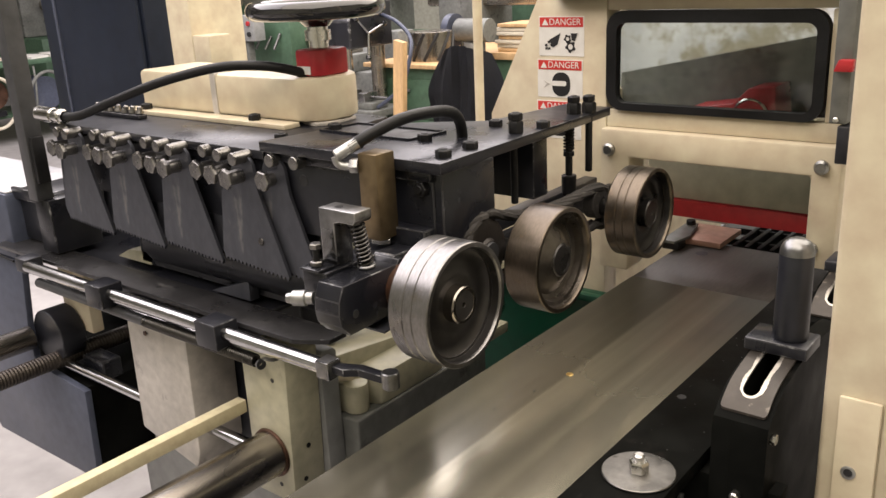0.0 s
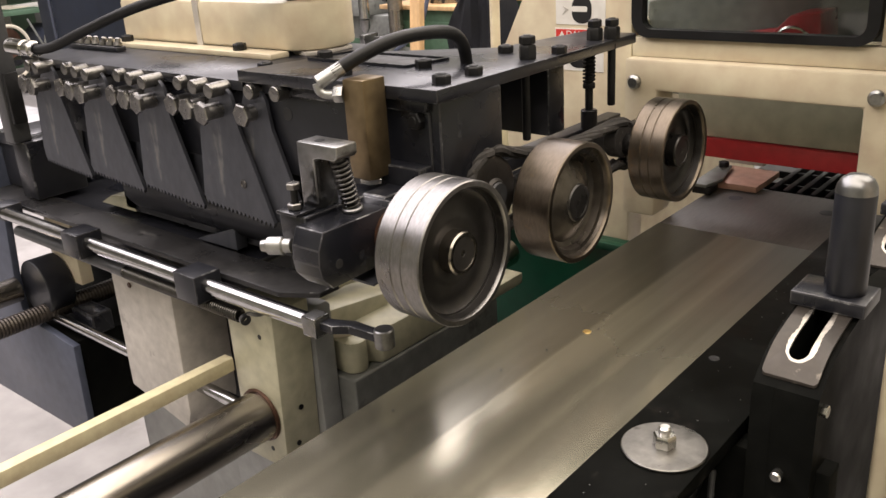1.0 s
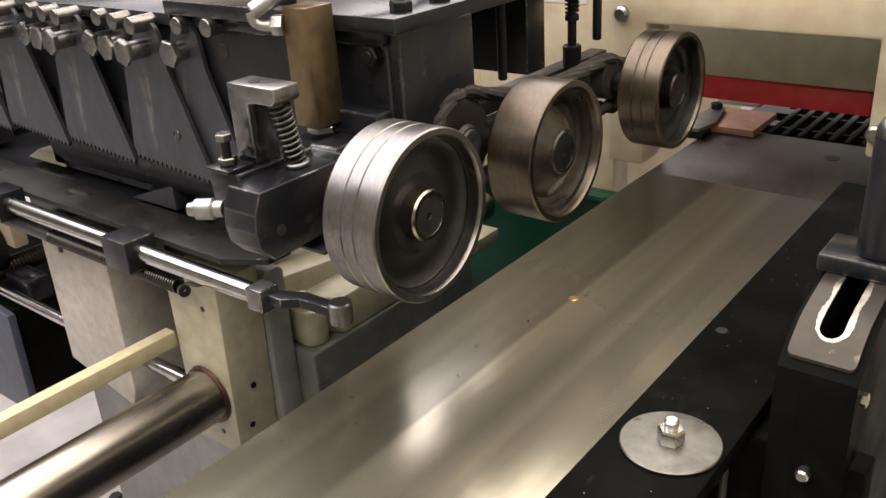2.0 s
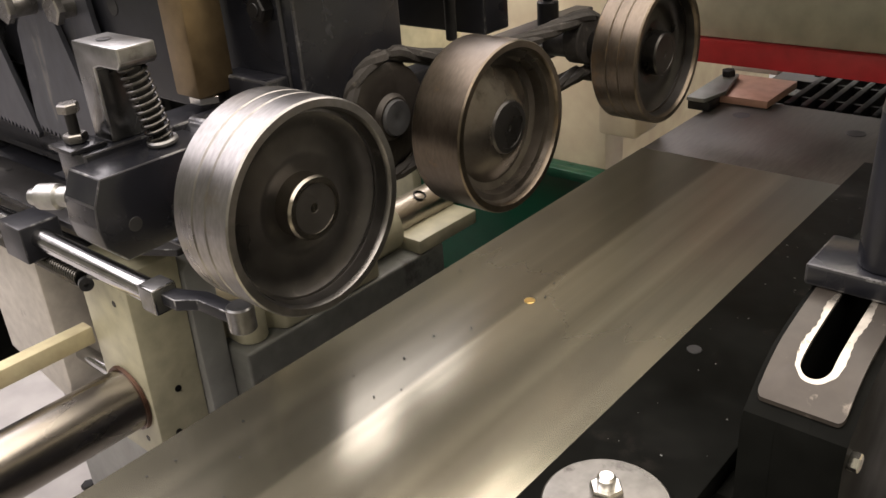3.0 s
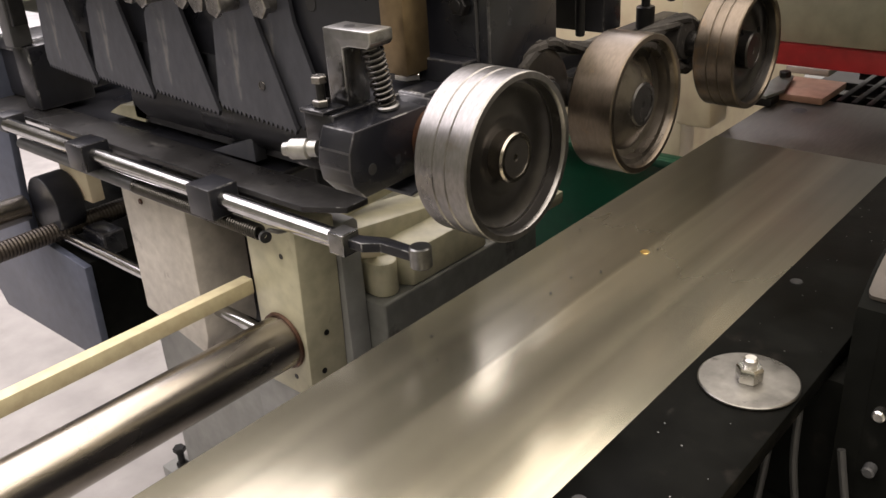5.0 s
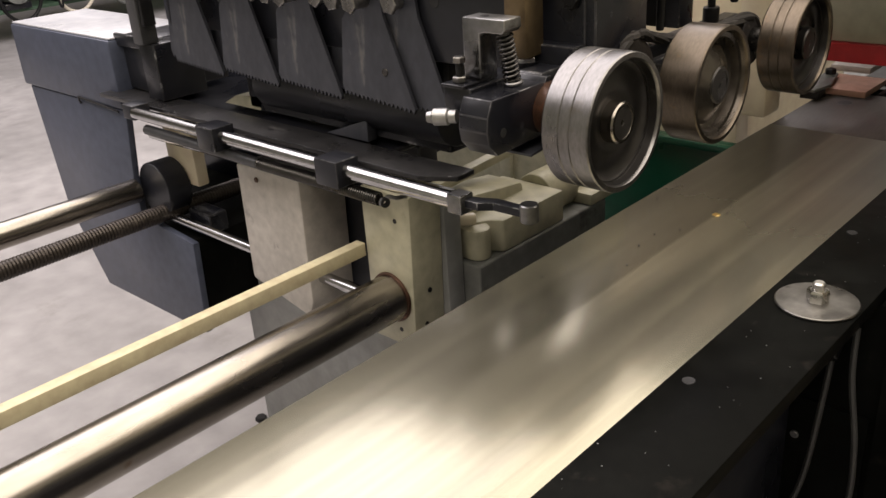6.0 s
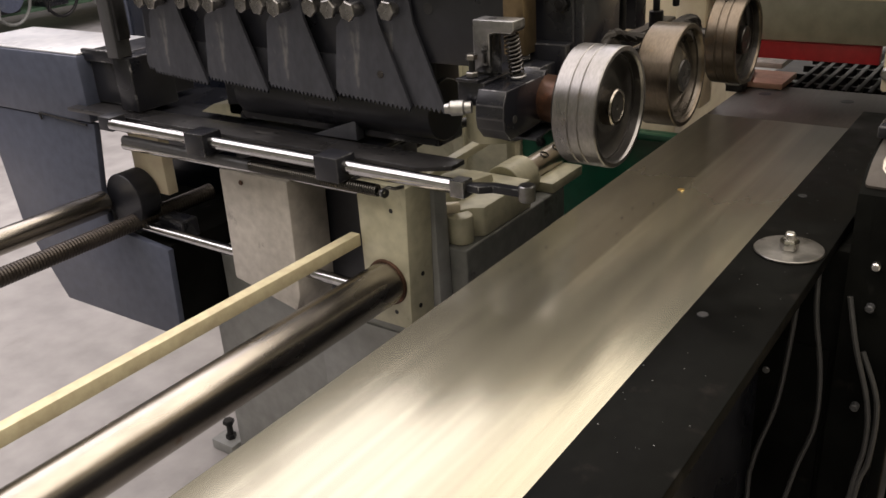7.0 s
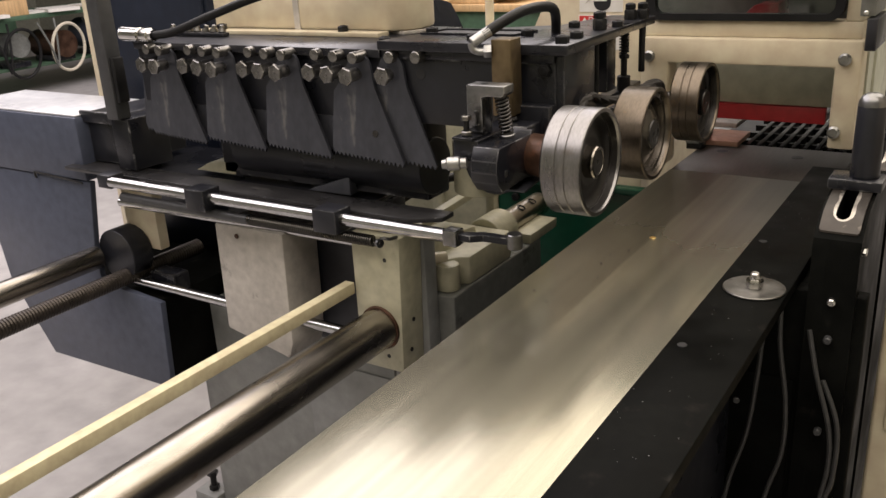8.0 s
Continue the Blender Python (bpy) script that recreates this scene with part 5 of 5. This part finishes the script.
for k in range(7):
    w = 0.16 + 0.05 * ((k * 7) % 3)
    solid("paper_ream", box(-3.30 - 0.012 * (k % 3), -3.30 + 2 * w - 0.02 * (k % 2), 4.80 + 0.01 * (k % 2), 5.1, 0.901 + 0.026 * k, 0.923 + 0.026 * k, 0.003), PAPER if k % 3 else WOOD, "uneven stack of cream paper sheets", "paper", "papers on the bench")
grinder = thing("bench_grinder", (-3.35, 4.85, 0.90), "grey bench grinder with a pale wheel guard", "grinder")
part("motor", rod((-3.50, 4.65, 1.05), (-3.25, 4.65, 1.05), 0.075), GREYCAST, grinder)
part("guard", lathe([(0, 0.04), (0, 0.105), (0.05, 0.105), (0.05, 0.04)], (-3.57, 4.65, 1.05), (-3.3, 4.65, 1.05)), BLUEGREY, grinder)
part("pedestal", box(-3.43, -3.32, 4.60, 4.70, 0.0, 0.974, 0.01), GREYCAST, grinder)
solid("cream_pipe", rod((-1.335, 1.9, 0.0), (-1.315, 1.9, 2.4), 0.0125), CREAM, "thin cream vertical pipe", "pipe")

lathe_machine = thing("engine_lathe", (-4.6, 4.6, 0), "grey green lathe with a chuck and gear levers", "lathe")
part("bed", box(-5.4, -3.9, 4.45, 4.85, 0.62, 0.78, 0.01), GREYCAST, lathe_machine)
part("headstock", box(-5.4, -4.85, 4.40, 4.90, 0.781, 1.16, 0.02), BENCH_GREEN, lathe_machine)
part("chuck", rod((-4.849, 4.65, 0.98), (-4.74, 4.65, 0.98), 0.11), GREYSHAFT, lathe_machine)
part("carriage", box(-4.55, -4.25, 4.36, 4.90, 0.781, 0.90, 0.01), GREYCAST, lathe_machine)
part("tool_post", box(-4.46, -4.34, 4.50, 4.62, 0.901, 1.0, 0.006), GREYSHAFT, lathe_machine)
part("tailstock", prism([(-4.10, 0.781), (-3.92, 0.781), (-3.94, 1.05), (-4.08, 1.05)], "y", 4.55, 4.72, 0.01), GREYCAST, lathe_machine)
part("pedestal", box(-5.38, -4.95, 4.50, 4.82, 0.0, 0.619, 0.01), BENCH_GREEN, lathe_machine)
part("pedestal", box(-4.25, -3.95, 4.50, 4.82, 0.0, 0.619, 0.01), BENCH_GREEN, lathe_machine)
for k in range(4):
    part("lever", rod((-5.25 + 0.1 * k, 4.395, 1.02 + 0.02 * (k % 2)), (-5.27 + 0.1 * k, 4.34, 0.93), 0.009), IRON, lathe_machine)
milling = thing("milling_head", (-4.0, 5.6, 0), "grey milling machine head on a dark column", "milling machine")
part("column", box(-4.35, -3.95, 5.5, 5.95, 0.0, 1.5, 0.02), GREYCAST, milling)
part("overarm", box(-4.5, -3.3, 5.55, 5.85, 1.15, 1.34, 0.02), GREYSHAFT, milling)
part("head", rod((-3.42, 5.7, 0.92), (-3.42, 5.7, 1.149), 0.09), GREYCAST, milling)
part("table", box(-4.7, -3.1, 5.35, 5.8 - 0.31, 0.78, 0.86, 0.006), GREYSHAFT, milling)
panel = thing("control_box", (-5.12, 4.2, 0), "grey control box with red buttons on a stand", "control box")
part("box_body", box(-5.28, -5.0, 4.2, 4.3, 1.0, 1.18, 0.006), BASEGREY, panel)
part("stand", box(-5.17, -5.11, 4.22, 4.28, 0.0, 0.999, 0.004), GREYCAST, panel)
for k in range(6):
    part("button", rod((-5.235 + 0.09 * (k % 3), 4.185, 1.05 + 0.075 * (k // 3)), (-5.235 + 0.09 * (k % 3), 4.1995, 1.05 + 0.075 * (k // 3)), 0.017, seg=16), RED if k % 2 else INK, panel, "push button")

drill = thing("column_drill", (-3.65, 4.02, 0), "dark oily column drill with a chromed quill and spoked feed", "drill")
part("base", box(-3.86, -3.44, 3.80, 4.07, 0.0, 0.09, 0.01), GREYCAST, drill)
part("column", rod((-3.65, 4.02, 0.0905), (-3.65, 4.02, 1.60), 0.045), GREYSHAFT, drill)
part("table", box(-3.86, -3.46, 3.74, 4.05, 0.62, 0.66, 0.006), GREYCAST, drill)
part("head", prism([(3.70, 1.02), (4.07, 1.02), (4.07, 1.28), (3.78, 1.28), (3.70, 1.18)], "x", -3.74, -3.56, 0.012), BLACK, drill)
part("quill", rod((-3.65, 3.76, 0.86), (-3.65, 3.76, 1.0195), 0.03), CHROME, drill, "polished quill")
part("chuck", lathe([(0, 0.012), (0.03, 0.028), (0.07, 0.028), (0.08, 0.015)], (-3.65, 3.76, 0.78), (-3.65, 3.76, 0.86)), IRON, drill)
for a in (20, 140, 260):
    dy, dz = 0.13 * math.cos(radians(a)), 0.13 * math.sin(radians(a))
    part("feed_spoke", rod((-3.545, 3.84, 1.10), (-3.535, 3.84 + dy, 1.10 + dz), 0.007, seg=10), CHROME, drill)
    part("feed_knob", lathe([(0, 0), (0.004, 0.014), (0.018, 0.018), (0.03, 0.012), (0.034, 0)], (-3.535, 3.84 + dy * 0.95, 1.10 + dz * 0.95), (-3.532, 3.84 + dy * 1.3, 1.10 + dz * 1.3), seg=16), GLOSSBLACK, drill)
vice = thing("machine_vice", (-3.62, 3.85, 0.66), "grey machine vice on a drill table", "vice")
part("vice_base", box(-3.74, -3.50, 3.78, 3.92, 0.6605, 0.70, 0.005), GREYCAST, vice)
part("fixed_jaw", box(-3.74, -3.70, 3.79, 3.91, 0.7005, 0.76, 0.004), IRON, vice)
part("moving_jaw", box(-3.62, -3.57, 3.79, 3.91, 0.7005, 0.755, 0.004), IRON, vice)
part("vice_screw", rod((-3.57, 3.85, 0.725), (-3.44, 3.85, 0.725), 0.010), IRON, vice)
for k in range(9):
    kx, kh = -3.98 + 0.075 * k, 0.07 + 0.05 * ((k * 5) % 4)
    tool = thing("tool_holder", (kx, 4.62, 0.78), "steel tool holder standing on a machine bed", "tool", "tool holders on the lathe")
    part("shank", lathe([(0, 0.014), (kh * 0.5, 0.020), (kh * 0.5, 0.027), (kh * 0.62, 0.027), (kh * 0.62, 0.014), (kh, 0.010), (kh, 0)], (kx, 4.62, 0.7805), (kx, 4.62, 2), seg=20), (IRON, GREYSHAFT, BLACKBOLT)[k % 3], tool)
    part("collar", lathe([(0, 0.0205), (0.0, 0.029), (0.012, 0.029), (0.012, 0.0205)], (kx, 4.62, 0.7805 + kh * 0.22), (kx, 4.62, 2), seg=20), (BRASS, IRON, RED)[k % 3], tool)
solid("blue_hose", tube([(-3.565, 3.98, 1.20), (-3.40, 3.93, 1.16), (-3.28, 3.9, 1.08), (-3.24, 3.85, 0.98), (-3.30, 3.82, 0.80), (-3.49, 3.82, 0.672)], 0.012), BLUEGREY, "blue-grey coolant hose hanging by a drill", "hose")

side_col = thing("cream_column", (-2.23, 1.65, 0), "cream machine column with a side bracket", "machine column")
part("column_body", box(-2.36, -2.14, 1.60, 1.80, 0.0, 1.62, 0.01), CREAM, side_col)
part("side_bracket", box(-2.139, -2.06, 1.60, 1.68, 1.20, 1.30, 0.006), CREAM, side_col)
part("green_edge", box(-2.42, -2.361, 1.62, 1.78, 0.0, 1.62, 0.004), PANELGREY, side_col)
part("column_top_beam", box(-2.75, -2.421, 1.60, 1.80, 0.0, 1.62, 0.006), CREAM, side_col)
reel = thing("red_reel", (-2.75, 2.05, 0), "red hose reel with a pale hose beside a column", "hose reel")
part("reel_disc", rod((-2.79, 2.05, 1.29), (-2.72, 2.05, 1.29), 0.075), RED, reel)
part("reel_stand", box(-2.78, -2.73, 2.03, 2.07, 0.0, 1.214, 0.004), GREYCAST, reel)
part("hose", tube([(-2.76, 2.0, 1.55), (-2.69, 2.0, 1.42), (-2.665, 2.0, 1.30), (-2.68, 2.0, 1.18), (-2.72, 2.0, 1.05), (-2.73, 2.0, 0.0)], 0.016), WHITE, reel, "pale hose")

bench("long_bench", -9.3, -8.4, 2.8, 7.8, 0.78, BENCH_GREEN, BENCH_GREEN, "long green workbench covered with papers")
for k in range(12):
    sheet = solid("paper_sheet", box(-0.22, 0.22, -0.16, 0.16, 0, 0.006 + 0.012 * (k % 3), 0), WHITE if k % 3 else PAPER, "loose white paper on a green bench", "paper", "papers on the long bench")
    sheet.matrix_world = pose(-8.85 + 0.16 * (k % 3), 4.1 + 0.27 * k, 0.7805, 0, 0, random.uniform(-25, 25))
solid("card_carton", box(-8.62, -8.42, 4.75, 5.05, 0.7805, 0.93, 0.003), WOOD, "small brown cardboard carton on the bench", "carton")
for k in range(8):
    y0 = 3.3 + 0.52 * k
    motor = thing("spare_motor", (-8.6, y0, 0), "grey spare motor with coiled hoses under a bench", "motor", "spare parts under the bench")
    part("motor_body", rod((-8.40, y0, 0.45 + 0.05 * (k % 2)), (-8.85, y0, 0.45 + 0.05 * (k % 2)), 0.12 + 0.02 * (k % 3)), (GREYCAST, RUST, BLUEGREY)[k % 3], motor)
    part("motor_foot", box(-8.80, -8.45, y0 - 0.12, y0 + 0.12, 0.2805, 0.335, 0.004), BLACK, motor)
    part("coil", tube([(-8.36 + 0.03 * math.sin(radians(a)), y0 + 0.19 * math.cos(radians(a)), 0.42 + 0.24 * math.sin(radians(a))) for a in range(0, 360, 30)], 0.016, seg=8, closed=True), (RUBBER, PAPER, GREYCAST)[k % 3], motor, "coiled hose")
    part("cable_loop", tube([(-8.34, y0 + 0.2, 0.70), (-8.30, y0 + 0.28, 0.45), (-8.32, y0 + 0.34, 0.25), (-8.35, y0 + 0.4, 0.55), (-8.38, y0 + 0.42, 0.72)], 0.011, seg=8), (RUBBER, GREYCAST)[k % 2], motor, "dark cable loop")
for k, (bx, by, bw, bh, m) in enumerate(((-11.6, 4.2, 1.2, 1.3, GREYCAST), (-11.9, 6.2, 1.5, 1.6, BENCH_GREEN), (-10.2, 7.9, 1.4, 1.5, GREYCAST), (-6.0, 6.6, 1.4, 1.7, BENCH_GREEN), (-4.2, 7.2, 1.2, 1.8, GREYCAST), (-2.6, 6.6, 1.1, 1.5, BENCH_GREEN), (-1.2, 5.8, 1.2, 1.6, GREYCAST))):
    far = thing("workshop_machine", (bx, by, 0), "dark green and grey machine standing far back", "machine", "machines in the hall")
    part("bed", box(bx - bw / 2, bx + bw / 2, by - 0.4, by + 0.4, 0.0, bh * 0.5, 0.02), m, far)
    part("head", box(bx - bw / 2 + 0.1, bx + bw / 6, by - 0.35, by + 0.3, bh * 0.5 + 0.001, bh, 0.03), BENCH_GREEN if m is GREYCAST else GREYCAST, far)
    part("spindle", rod((bx + bw / 6 + 0.001, by, bh * 0.75), (bx + bw / 3, by, bh * 0.75), 0.09), GREYSHAFT, far)
    part("panel", box(bx + 0.05, bx + 0.3, by - 0.43, by - 0.401, bh * 0.2, bh * 0.45, 0.004), BASEGREY, far)

# ---- crumbs and chips ----


def crumbs(count, x0, x1, y0, y1, z, size):
    bm = bmesh.new()
    for _ in range(count):
        cx, cy, r = random.uniform(x0, x1), random.uniform(y0, y1), size * random.uniform(0.4, 1.3)
        a = random.uniform(0, 6.28)
        box(-r, r, -r * 0.6, r * 0.6, 0, r * 0.5, 0, got := bmesh.new())
        got.transform(Matrix.Translation((cx, cy, z)) @ Matrix.Rotation(a, 4, "Z"))
        me = bpy.data.meshes.new("crumb")
        got.to_mesh(me)
        got.free()
        bm.from_mesh(me)
        bpy.data.meshes.remove(me)
    return bm


solid("dark_crumbs", crumbs(22, -0.61, -0.50, 0.62, 1.05, TABLE_Z + 0.0002, 0.0009), INK, "few dark crumbs on the steel table", "crumbs", kind="stuff")
solid("pale_crumbs", crumbs(60, -0.338, -0.262, 0.3, 1.35, RAIL_Z + 0.0002, 0.0006), IRON, "pale dust crumbs on the black side rail", "crumbs", kind="stuff")
# Black dots laid on the guide plate for the shade in its holes.
for gx, gy in ((-1.22, 0.80), (-1.19, 0.815), (-0.94, 0.80), (-0.905, 0.815), (-1.42, 0.80)):
    part("plate_hole", lathe([(0.0004, 0.005), (0.0006, 0.004), (0.0002, 0)], (gx, gy, 0.9542), (gx, gy, 2), seg=12), INK, pusher)

part("hole_rim", lathe([(0, 0.006), (0.0006, 0.0055), (0.0006, 0.003), (0.0003, 0)], (-0.325, 0.565, RAIL_Z + 0.0002), (-0.325, 0.565, 2), seg=14), BLACKBOLT, table)
